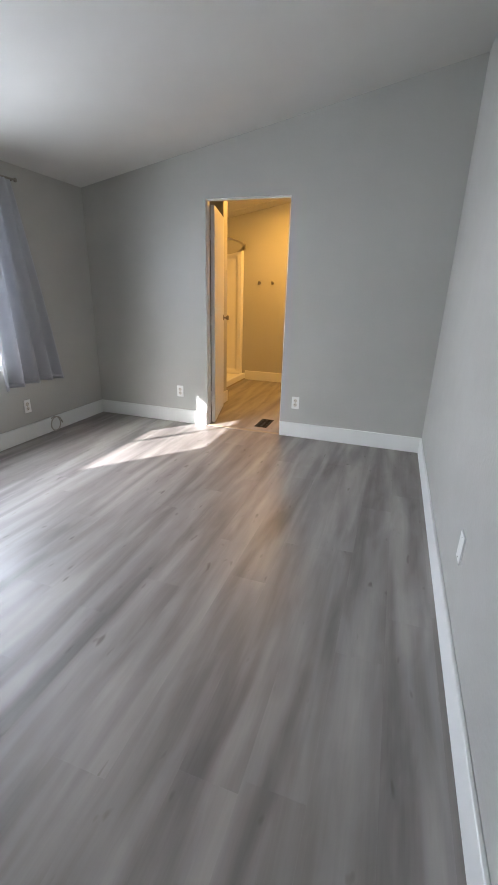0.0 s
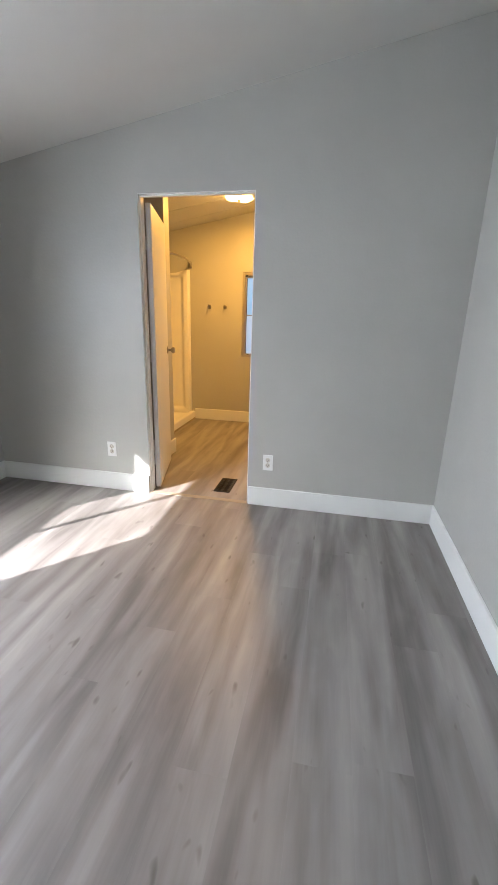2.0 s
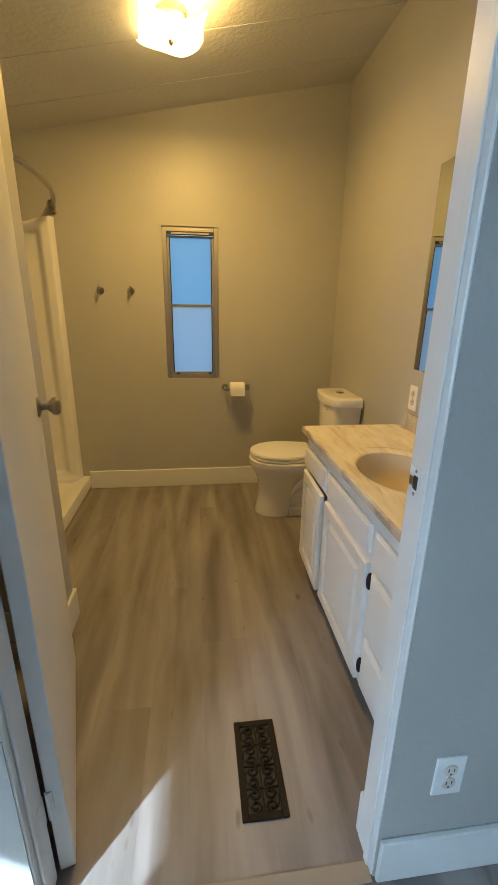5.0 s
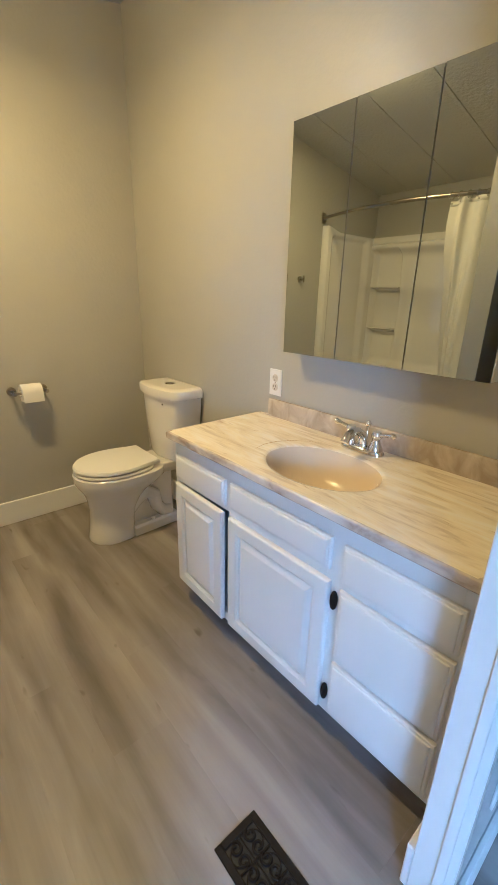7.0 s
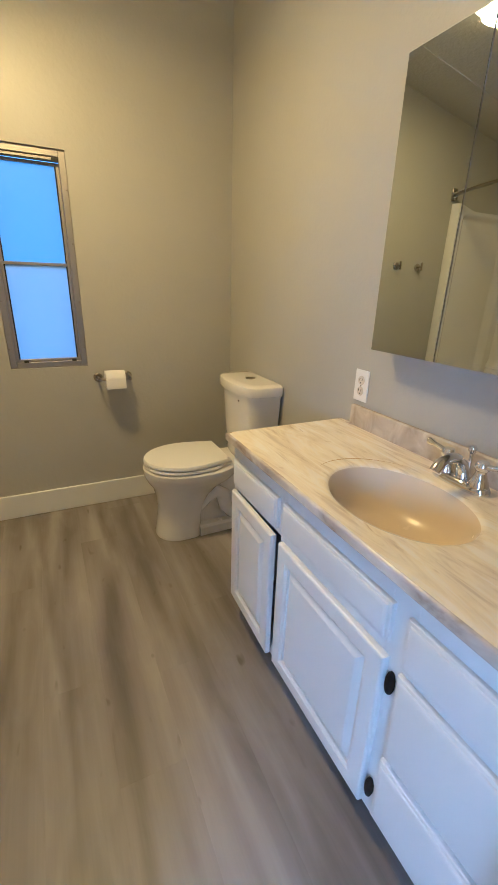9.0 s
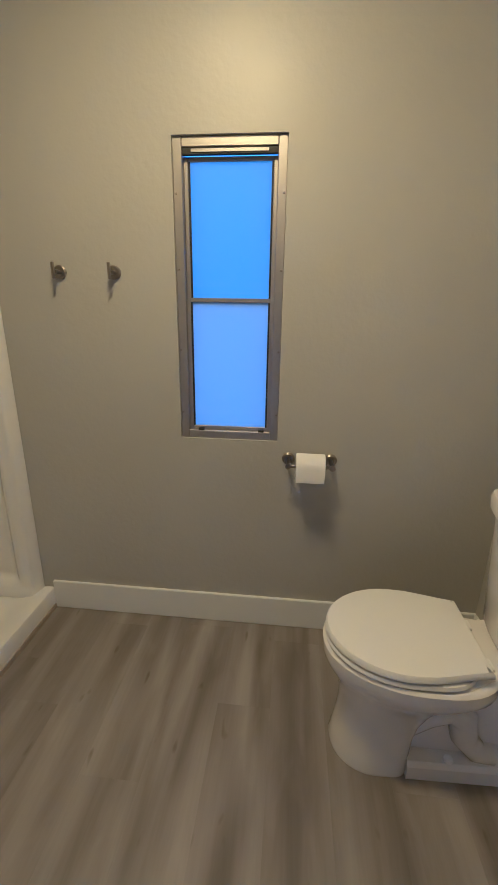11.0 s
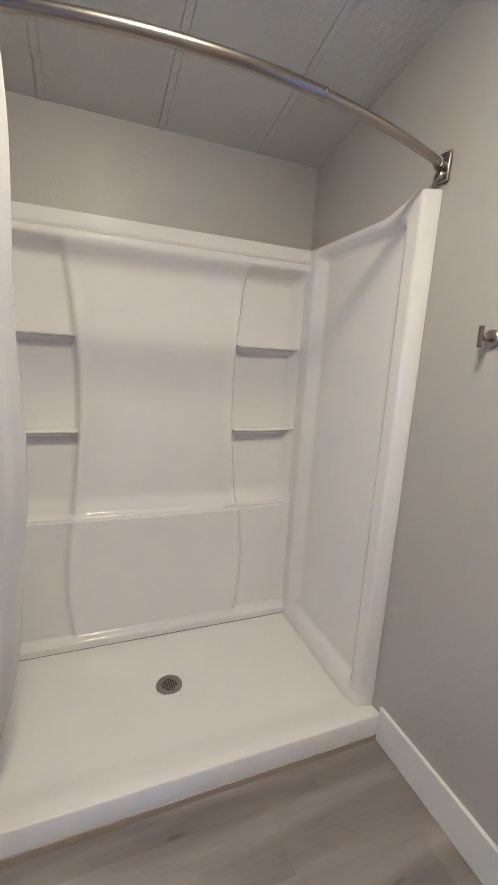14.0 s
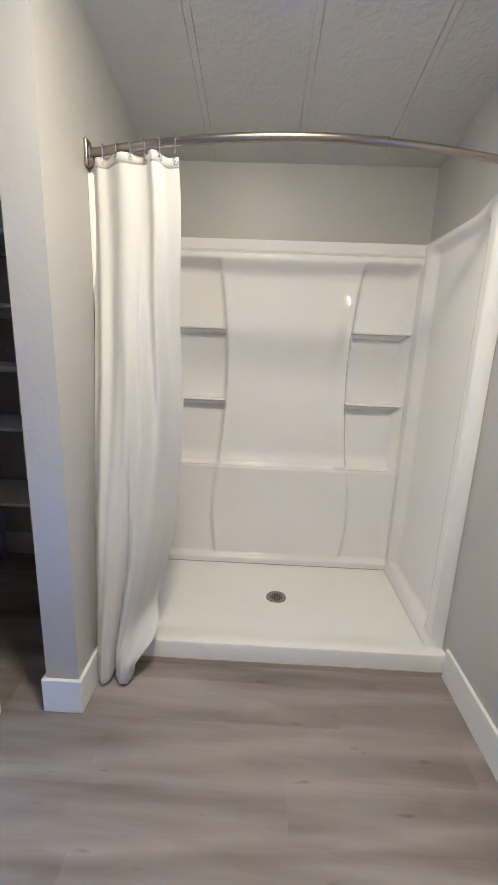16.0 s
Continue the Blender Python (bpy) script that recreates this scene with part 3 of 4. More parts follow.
def paper_holder():
    h = thing("toilet_paper_holder", (-0.113, NORTH, 0.768), "chrome toilet paper holder on the grey wall", "paper holder")
    for x in (-0.192, -0.034):
        m = Matrix.Translation((x, NORTH, 0.768)) @ pose(0, 0, 0, 90)
        part("mount", lathe(bmesh.new(), [(0, 0.010), (0.018, 0.010), (0.024, 0.004), (0.024, 0.0)], m, 24), M_NICKEL, h, "", True)
        part("arm", lathe(bmesh.new(), [(0.008, 0.008), (0.008, 0.07), (0.011, 0.075), (0.011, 0.092), (0, 0.095)], m, 16), M_NICKEL, h, "", True)
    part("spindle", tube(bmesh.new(), [(-0.19, NORTH - 0.083, 0.768), (-0.036, NORTH - 0.083, 0.768)], 0.007), M_NICKEL, h, "", True)
    r = thing("toilet_paper_roll", (-0.113, NORTH - 0.083, 0.768), "white toilet paper roll on its holder", "toilet paper")
    m = Matrix.Translation((-0.113 - 0.051, NORTH - 0.083, 0.770)) @ pose(0, 0, 0, 0, 90)
    part("paper", lathe(bmesh.new(), [(0.020, 0), (0.044, 0), (0.046, 0.002), (0.046, 0.100), (0.044, 0.102), (0.020, 0.102), (0.020, 0)], m, 40), M_PAPER, r, "", True)
    part("loose_sheet", sheet(bmesh.new(), 6, 6, lambda u, v: Vector((-0.113 - 0.050 + 0.1 * u, NORTH - 0.083 - 0.0468 - 0.002 * math.sin(2.5 * v), 0.770 - 0.046 * v))), M_PAPER, r, "", True)


paper_holder()


# ---------------------------------------------------------------- ceiling lamp
def ceiling_lamp():
    x, y = LAMP
    zc = roof(x)
    L = thing("ceiling_light", (x, y, zc), "lit square wavy glass semi-flush ceiling light", "ceiling lamp")
    part("canopy", lathe(bmesh.new(), [(0, -0.03), (0.055, -0.03), (0.068, -0.018), (0.07, 0.012), (0, 0.012)], Matrix.Translation((x, y, zc - 0.008)), 32), M_NICKEL, L, "", True)
    part("stem", tube(bmesh.new(), [(x, y, zc - 0.02), (x, y, 2.368)], 0.005), M_NICKEL, L, "", True)
    bm = bmesh.new()

    def fn(u, v):
        a, b = 2 * u - 1, 2 * v - 1
        w = 0.134 * (1 - 0.06 * abs(math.sin(2 * math.pi * v)))
        z = 2.374 + 0.034 * (a * a * abs(a)) * (0.6 + 0.4 * b * b) + 0.012 * b ** 4 + 0.006 * math.sin(4 * a + 3 * b)
        p = Matrix.Rotation(radians(8), 3, "Z") @ Vector((w * a, 0.130 * b, 0))
        return Vector((x + p.x, y + p.y, z))
    sheet(bm, 24, 24, fn)
    ob = part("shade", bm, M_SHADE, L, "glowing cream glass shade with upturned corners", True)
    ob.modifiers.new("thick", "SOLIDIFY").thickness = 0.005
    ob.visible_shadow = False
    part("finial", lathe(bmesh.new(), [(0, -0.022), (0.006, -0.018), (0.010, -0.008), (0.012, 0.0), (0, 0.002)], Matrix.Translation((x, y, 2.370)), 18), M_NICKEL, L, "", True)


ceiling_lamp()


# ---------------------------------------------------------------- vanity
def raised_door(y0, y1, z0, z1, parent, name, panel=True):
    """Overlay door or drawer front facing -x; raised field inside a routed frame."""
    xf, xb = 0.113, 0.131
    bm = bmesh.new()
    if not panel:
        ring = [[Vector((x, y0 + i, z0 + i)), Vector((x, y1 - i, z0 + i)), Vector((x, y1 - i, z1 - i)), Vector((x, y0 + i, z1 - i))]
                for i, x in ((0.0, xb), (0.0, xf + 0.010), (0.002, xf + 0.007), (0.008, xf + 0.0055), (0.010, xf + 0.003), (0.017, xf + 0.0005), (0.020, xf))]
        return part(name, loft(bm, ring), M_CAB, parent, "", True, 24)
    r = 0.055
    ring = [[Vector((x, y0 + i, z0 + i)), Vector((x, y1 - i, z0 + i)), Vector((x, y1 - i, z1 - i)), Vector((x, y0 + i, z1 - i))]
            for i, x in ((r, xb), (0.0, xb), (0.0, xf + 0.006), (0.002, xf + 0.002), (0.006, xf), (r - 0.012, xf), (r - 0.009, xf + 0.003), (r - 0.001, xf + 0.006), (r, xf + 0.013), (r, xb))]
    ob = part(name, loft(bm, ring, False, False), M_CAB, parent, "", True, 20)
    a0, a1, c0, c1 = y0 + r - 0.004, y1 - r + 0.004, z0 + r - 0.004, z1 - r + 0.004
    rings = []
    for ins, x in ((0.0, xf + 0.013), (0.007, xf + 0.013), (0.024, xf + 0.0025), (0.028, xf + 0.001)):
        rings.append([Vector((x, a0 + ins, c0 + ins)), Vector((x, a1 - ins, c0 + ins)), Vector((x, a1 - ins, c1 - ins)), Vector((x, a0 + ins, c1 - ins))])
    bm = loft(bmesh.new(), [[Vector((xb - 0.001, p.y, p.z)) for p in rings[0]]] + rings)
    part("raised_panel", bm, M_CAB, ob)
    return ob


def vanity():
    c = thing("vanity_cabinet", (0.36, 0.68, 0.0), "white painted vanity cabinet with raised-panel doors", "cabinet")
    Y0, Y1 = 0.115, 1.265
    for ya, yb in ((Y0, 0.142), (0.420, 0.486), (0.893, 0.920), (1.236, Y1)):
        part("stile", boxed(0.131, 0.150, ya, yb, 0.092, 0.751, 0.001, 1), M_CAB, c)
    low, top = (0.092, 0.128), (0.682, 0.751)
    for ya, yb, zs in ((0.142, 0.420, (low, (0.290, 0.330), (0.540, 0.580), top)), (0.486, 0.893, (low, (0.540, 0.605), top)), (0.920, 1.236, (low, (0.573, 0.605), top))):
        for za, zb in zs:
            part("rail", boxed(0.131, 0.150, ya, yb, za, zb), M_CAB, c)
    part("stile", boxed(0.131, 0.150, 0.920, 0.950, 0.605, 0.682), M_CAB, c)
    for ya in (Y0, Y1 - 0.016):
        part("side", boxed(0.150, 0.598, ya, ya + 0.016, 0.092, 0.751), M_CAB, c)
    part("bottom", boxed(0.150, 0.598, Y0 + 0.016, Y1 - 0.016, 0.092, 0.106), M_CAB, c)
    part("back", boxed(0.586, 0.598, Y0 + 0.016, Y1 - 0.016, 0.101, 0.751), M_CAB, c)
    part("toe_kick", boxed(0.205, 0.598, Y0 + 0.002, Y1 - 0.002, 0.0, 0.092), M_TOE, c, "recessed toe kick with its shade in the colour")
    raised_door(0.933, 1.250, 0.592, 0.692, c, "drawer_front", False)
    raised_door(0.474, 0.903, 0.592, 0.692, c, "drawer_front", False)
    d1 = raised_door(0.933, 1.250, 0.108, 0.570, c, "door")
    d2 = raised_door(0.468, 0.908, 0.100, 0.560, c, "door")
    for z0, z1 in ((0.570, 0.690), (0.318, 0.550), (0.112, 0.300)):
        raised_door(0.128, 0.434, z0, z1, c, "drawer_front", False)
    for d, y, zs in ((d2, 0.452, (0.172, 0.504)), (d1, 1.258, (0.16, 0.52))):
        for z in zs:
            bm = bmesh.new()
            w = 0.013 if d is d2 else 0.005
            tube(bm, [(0.126, y, z + q * 0.031) for q in (-1, -0.8, -0.4, 0, 0.4, 0.8, 1)], [0.002, w * 0.55, w * 0.8, w * 0.85, w * 0.8, w * 0.55, 0.002], 14)
            part("hinge", bm, M_BRONZE, d, "dark bronze cabinet hinge", True)
    # the end door stands a little open on its hinges
    d1.matrix_basis = Matrix.Translation((0.131, 1.250, 0)) @ Matrix.Rotation(radians(-1.7), 4, "Z") @ Matrix.Translation((-0.131, -1.250, 0))
    return c


vanity()

CT0, CT1, CX0, CX1, CTZ = 0.104, 1.281, 0.100, 0.598, 0.782
BCX, BCY, BRX, BRY = 0.312, 0.680, 0.150, 0.200


def countertop():
    t = thing("countertop", (0.35, 0.69, 0.75), "cream marbled vanity top with moulded oval sink", "countertop")
    bm = bmesh.new()
    N = 96
    angs = [2 * math.pi * k / N for k in range(N)]

    def rect(a, g):
        dx, dy = math.cos(a) * BRX, math.sin(a) * BRY
        sx = ((CX1 - g) - BCX) / dx if dx > 1e-9 else ((CX0 + g) - BCX) / dx if dx < -1e-9 else 1e9
        sy = ((CT1 - g) - BCY) / dy if dy > 1e-9 else ((CT0 + g) - BCY) / dy if dy < -1e-9 else 1e9
        s = min(sx, sy)
        return BCX + dx * s, BCY + dy * s
    cor = [math.atan2((y - BCY) / BRY, (x - BCX) / BRX) % (2 * math.pi) for x in (CX0, CX1) for y in (CT0, CT1)]
    for q in cor:
        k = min(range(N), key=lambda i: abs(angs[i] - q))
        angs[k] = q
    rings = []
    for s, z in ((1.0, CTZ - 0.006), (1.03, CTZ - 0.002), (1.08, CTZ), (1.20, CTZ), (1.26, CTZ)):
        rings.append([Vector((min(BCX + math.cos(a) * BRX * s, CX1 - 0.03), BCY + math.sin(a) * BRY * s, z)) for a in angs])
    rings.append([Vector((*rect(a, 0.007), CTZ)) for a in angs])
    loft(bm, rings, False, False)
    part("slab", bm, M_MARBLE, t, "", True)
    rings = [[Vector((*rect(a, g), CTZ + z)) for a in angs] for g, z in ((0.007, 0.0), (0.003, -0.0012), (0.0006, -0.004), (0.0, -0.008), (0.0, -0.026), (0.004, -0.0305), (0.03, -0.0305))]
    part("edge", loft(bmesh.new(), rings, False, False), M_EDGE, t, "worn grey-brown rolled edge", True)
    bm = bmesh.new()
    rings = []
    for s, z in ((1.0, -0.006), (0.97, -0.014), (0.93, -0.03), (0.86, -0.06), (0.74, -0.092), (0.56, -0.115), (0.34, -0.127), (0.12, -0.131)):
        rings.append([Vector((BCX + 0.02 * (1 - s) + math.cos(a) * BRX * s, BCY + math.sin(a) * BRY * s, CTZ + z)) for a in angs])
    loft(bm, rings, False, True)
    part("basin", bm, M_BASIN, t, "smooth beige oval basin", True)
    m = Matrix.Translation((BCX + 0.018, BCY, CTZ - 0.1305))
    arc = sheet(bmesh.new(), 40, 1, lambda u, v: Vector((BCX + math.cos(radians(28 + 86 * u)) * BRX * (1.258 - 0.024 * v * math.sin(math.pi * u)), BCY + math.sin(radians(28 + 86 * u)) * BRY * (1.258 - 0.024 * v * math.sin(math.pi * u)), CTZ + 0.0010)))
    part("ring_stain", arc, M_STAIN, t, "thin ochre stain curving round the basin")
    dr = part("drain", lathe(bmesh.new(), [(0.022, 0.0), (0.022, 0.002), (0.016, 0.0025), (0.015, 0.0005), (0, 0.0005)], m, 24), M_CHROME, t, "chrome sink drain", True)
    part("stopper", lathe(bmesh.new(), [(0.013, 0.001), (0.013, 0.004), (0.009, 0.006), (0, 0.0065)], m, 20), M_CHROME, dr, "", True)
    bm = boxed(0.578, 0.5985, 0.104, 1.212, CTZ - 0.004, 0.858, 0.006, 3)
    part("backsplash", bm, M_SPLASH, t, "", True)
    bm = boxed(0.572, 0.590, 1.19, 1.235, CTZ - 0.004, CTZ + 0.006, 0.005, 3)
    part("backsplash_foot", bm, M_SPLASH, t, "", True)


countertop()


def faucet():
    x, y, z = 0.525, 0.675, CTZ
    f = thing("faucet", (x, y, z), "chrome two-handle centerset faucet on the vanity top", "faucet")
    N = 40
    rings = []
    for s, h in ((1.0, 0.0), (1.0, 0.008), (0.94, 0.016), (0.8, 0.020)):
        r = []
        for k in range(N):
            a = 2 * math.pi * k / N
            r.append(Vector((x + 0.031 * s * math.copysign(abs(math.cos(a)) ** 0.8, math.cos(a)), y + 0.083 * s * math.copysign(abs(math.sin(a)) ** 0.7, math.sin(a)), z + h)))
        rings.append(r)
    part("base", loft(bmesh.new(), rings), M_CHROME, f, "", True)
    for s in (-1, 1):
        m = Matrix.Translation((x, y + 0.051 * s, z + 0.016))
        h = part("handle", lathe(bmesh.new(), [(0.025, 0), (0.024, 0.008), (0.018, 0.022), (0.0135, 0.036), (0.0135, 0.042), (0.018, 0.047), (0.019, 0.056), (0.014, 0.066), (0, 0.069)], m, 24), M_CHROME, f, "", True)
        pts = [(x, y + s * 0.056, z + 0.070), (x - 0.002, y + s * 0.075, z + 0.076), (x - 0.003, y + s * 0.095, z + 0.080), (x - 0.004, y + s * 0.108, z + 0.082), (x - 0.004, y + s * 0.116, z + 0.083), (x - 0.004, y + s * 0.122, z + 0.083)]
        part("lever", tube(bmesh.new(), pts, [0.009, 0.007, 0.0065, 0.0105, 0.0105, 0.004], 14), M_CHROME, h, "", True)
    pts = [(x + 0.006, y, z + 0.012), (x, y, z + 0.040), (x - 0.012, y, z + 0.062), (x - 0.034, y, z + 0.078), (x - 0.064, y, z + 0.082), (x - 0.092, y, z + 0.072), (x - 0.106, y, z + 0.052)]
    part("spout", tube(bmesh.new(), pts, [0.021, 0.016, 0.0145, 0.014, 0.0145, 0.0155, 0.0150], 20), M_CHROME, f, "", True)
    part("lift_rod", lathe(bmesh.new(), [(0.010, 0), (0.008, 0.018), (0.005, 0.03), (0.005, 0.068), (0.010, 0.074), (0.011, 0.083), (0.007, 0.091), (0, 0.094)], Matrix.Translation((x + 0.022, y, z + 0.014)), 16), M_CHROME, f, "", True)


faucet()


def medicine_cabinet():
    c = thing("medicine_cabinet", (0.556, 0.69, 1.08), "wall-hung medicine cabinet with three mirrored doors", "mirror cabinet")
    part("body", boxed(0.5245, 0.599, 0.313, 1.067, 1.083, 1.825), M_KICK, c, "grey metal cabinet body")
    part("side_panel", boxed(0.5160, 0.599, 0.3085, 0.3126, 1.081, 1.827, 0.001, 1), M_ENAMEL, c, "white enamelled side")
    ys = [0.310, 0.5625, 0.8195, 1.070]
    for a, b in zip(ys, ys[1:]):
        d = part("mirror_door", boxed(0.5155, 0.524, a + 0.0022, b - 0.0022, 1.080, 1.828), M_KICK, c, "mirrored cabinet door")
        part("mirror_glass", boxed(0.5140, 0.5154, a + 0.0022, b - 0.0022, 1.080, 1.828), M_MIRROR, d)


medicine_cabinet()


# ---------------------------------------------------------------- toilet
def egg(x0, x1, y, half, z, n=48, power=2.3):
    """Egg-shaped ring, blunt at x1, long and round at x0."""
    cx = x0 + (x1 - x0) * 0.52
    out = []
    for k in range(n):
        a = 2 * math.pi * k / n
        ca, sa = math.cos(a), math.sin(a)
        e = 2 / power if ca > 0 else 2 / 2.0
        rx = (x1 - cx) if ca > 0 else (cx - x0)
        out.append(Vector((cx + rx * math.copysign(abs(ca) ** e, ca), y + half * math.copysign(abs(sa) ** (2 / 2.15), sa), z)))
    return out


def toilet():
    y = 1.948
    t = thing("toilet", (0.26, y, 0.0), "white two-piece toilet with closed lid", "toilet")
    rings = [egg(-0.022, 0.215, y, 0.118, 0.0, power=5), egg(-0.024, 0.215, y, 0.119, 0.010, power=5), egg(-0.014, 0.215, y, 0.114, 0.05, power=5), egg(-0.006, 0.22, y, 0.110, 0.12, power=5),
             egg(-0.004, 0.235, y, 0.112, 0.18, power=5), egg(-0.012, 0.27, y, 0.122, 0.235, power=4), egg(-0.026, 0.33, y, 0.140, 0.28, power=3), egg(-0.050, 0.39, y, 0.166, 0.315, power=3), egg(-0.063, 0.42, y, 0.180, 0.342, power=3), egg(-0.067, 0.42, y, 0.184, 0.360, power=3), egg(-0.067, 0.42, y, 0.184, 0.385, power=3), egg(-0.058, 0.41, y, 0.176, 0.392, power=3)]
    part("bowl", loft(bmesh.new(), rings), M_PORC, t, "", True)
    for s in (-1, 1):
        pts = [(0.19, y + s * 0.06, 0.14), (0.235, y + s * 0.066, 0.20), (0.29, y + s * 0.068, 0.235), (0.335, y + s * 0.068, 0.20), (0.35, y + s * 0.066, 0.13), (0.39, y + s * 0.062, 0.08), (0.44, y + s * 0.06, 0.07)]
        part("trapway", tube(bmesh.new(), pts, [0.03, 0.037, 0.042, 0.042, 0.038, 0.036, 0.034], 16), M_PORC, t, "", True)
    part("pedestal_core", boxed(0.15, 0.47, y - 0.062, y + 0.062, 0.0, 0.36, 0.02, 3), M_PORC, t, "", True)
    part("foot", loft(bmesh.new(), [[Vector((px, y + q * py, z)) for q, px, py in ((-1, 0.19, w), (-1, 0.47, w * 0.93), (1, 0.47, w * 0.93), (1, 0.19, w))] for w, z in ((0.116, 0.0), (0.116, 0.046), (0.104, 0.058))]), M_PORC, t)
    for s in (-1, 1):
        part("bolt_cap", lathe(bmesh.new(), [(0.013, 0), (0.012, 0.010), (0, 0.016)], Matrix.Translation((0.31, y + s * 0.090, 0.057)), 16), M_PLASTIC, t, "", True)
    def deck_ring(ins, z):
        """Flares from the bowl back to the tank."""
        side = [(0.29, 0.165), (0.33, 0.142), (0.37, 0.122), (0.41, 0.115), (0.46, 0.124), (0.52, 0.138), (0.575, 0.145)]
        return [Vector((px, y - q + ins, z)) for px, q in side] + [Vector((px, y + q - ins, z)) for px, q in side[::-1]]
    part("deck", loft(bmesh.new(), [deck_ring(0.040, 0.322), deck_ring(0.012, 0.352), deck_ring(0.0, 0.370), deck_ring(0.0, 0.388), deck_ring(0.006, 0.394)]), M_PORC, t, "", True)
    rings = [egg(-0.056, 0.345, y, 0.172, 0.395, power=4), egg(-0.061, 0.350, y, 0.177, 0.402, power=4), egg(-0.057, 0.345, y, 0.174, 0.411, power=4), egg(-0.044, 0.33, y, 0.162, 0.414, power=4)]
    part("seat", loft(bmesh.new(), rings), M_PLASTIC, t, "", True)

    def lid_ring(ins, z):
        """Rounded front, sides drawn in, straight back edge with sharp corners."""
        out = []
        for k in range(33):
            a = math.pi / 2 + math.pi * k / 32
            out.append(Vector((0.150 + (0.212 - ins) * math.cos(a), y + (0.177 - ins) * math.sin(a), z)))
        for q in ((0.20, -0.174), (0.25, -0.163), (0.30, -0.150), (0.335, -0.144), (0.352, -0.142), (0.352, -0.05), (0.352, 0.05), (0.352, 0.142), (0.335, 0.144), (0.30, 0.150), (0.25, 0.163), (0.20, 0.174)):
            out.append(Vector((q[0] - (ins if q[0] > 0.35 else 0), y + q[1] * (1 - ins / 0.18), z)))
        return out
    part("lid", loft(bmesh.new(), [lid_ring(0.003, 0.417), lid_ring(0.0, 0.421), lid_ring(0.001, 0.431), lid_ring(0.006, 0.437), lid_ring(0.03, 0.440), lid_ring(0.09, 0.442)]), M_PLASTIC, t, "", True)
    for s in (-1, 1):
        part("seat_hinge", boxed(0.353, 0.378, y + s * 0.075 - 0.02, y + s * 0.075 + 0.02, 0.393, 0.406, 0.005, 2), M_PLASTIC, t, "", True)

    def tank_ring(half, front, bow, z):
        """D-shaped plan: flat at the wall, bowed front with round corners."""
        out = []
        n = 40
        for k in range(n + 1):
            q = 2 * k / n - 1
            e = max(0.0, (abs(q) - 0.80) / 0.20)
            out.append(Vector((front - bow * (1 - q * q) + 0.045 * (1 - math.sqrt(max(0.0, 1 - e * e))), y - half * q, z)))
        for px, q in ((0.55, -1.0), (0.588, -1.0), (0.592, -0.96), (0.592, -0.4), (0.592, 0.4), (0.592, 0.96), (0.588, 1.0), (0.55, 1.0)):
            out.append(Vector((px, y + half * q, z)))
        return out
    part("tank", loft(bmesh.new(), [tank_ring(0.150, 0.455, 0.035, 0.396), tank_ring(0.160, 0.450, 0.037, 0.408), tank_ring(0.180, 0.446, 0.036, 0.56), tank_ring(0.198, 0.438, 0.038, 0.756)]), M_PORC, t, "", True)
    part("tank_lid", loft(bmesh.new(), [tank_ring(0.200, 0.434, 0.036, 0.752), tank_ring(0.213, 0.426, 0.040, 0.757), tank_ring(0.215, 0.424, 0.040, 0.788), tank_ring(0.211, 0.428, 0.040, 0.801), tank_ring(0.200, 0.436, 0.038, 0.807), tank_ring(0.160, 0.46, 0.03, 0.809)]), M_PORC, t, "", True)
    part("flush_button", lathe(bmesh.new(), [(0.026, 0), (0.026, 0.004), (0.022, 0.006), (0, 0.006)], Matrix.Translation((0.515, y, 0.8085)), 28), M_NICKEL, t, "oval metal flush button", True)
    part("tank_bolt", lathe(bmesh.new(), [(0.005, 0), (0.004, 0.003), (0, 0.004)], Matrix.Translation((0.4075, y - 0.095, 0.722)) @ pose(0, 0, 0, 0, -90), 12), M_SLOT, t, "", True)


toilet()


# ---------------------------------------------------------------- shower
SH0, SH1 = STUB1, NORTH           # between stub wall and far wall
SX0, SX1 = WEST, -1.212           # from outer wall to the front of the pan


def left_edge(z):
    """Curving left outline of the middle panel (the right one mirrors it)."""
    if z > 0.645:
        return 1.383 + 0.036 * math.sin(math.pi * min(1.0, (z - 0.645) / 1.02) ** 1.1) + 0.004
    return 1.383 - 0.022 * math.sin(math.pi * max(0.0, z - 0.12) / 0.52)


def right_edge(z):
    return 2 * 1.738 - left_edge(z)


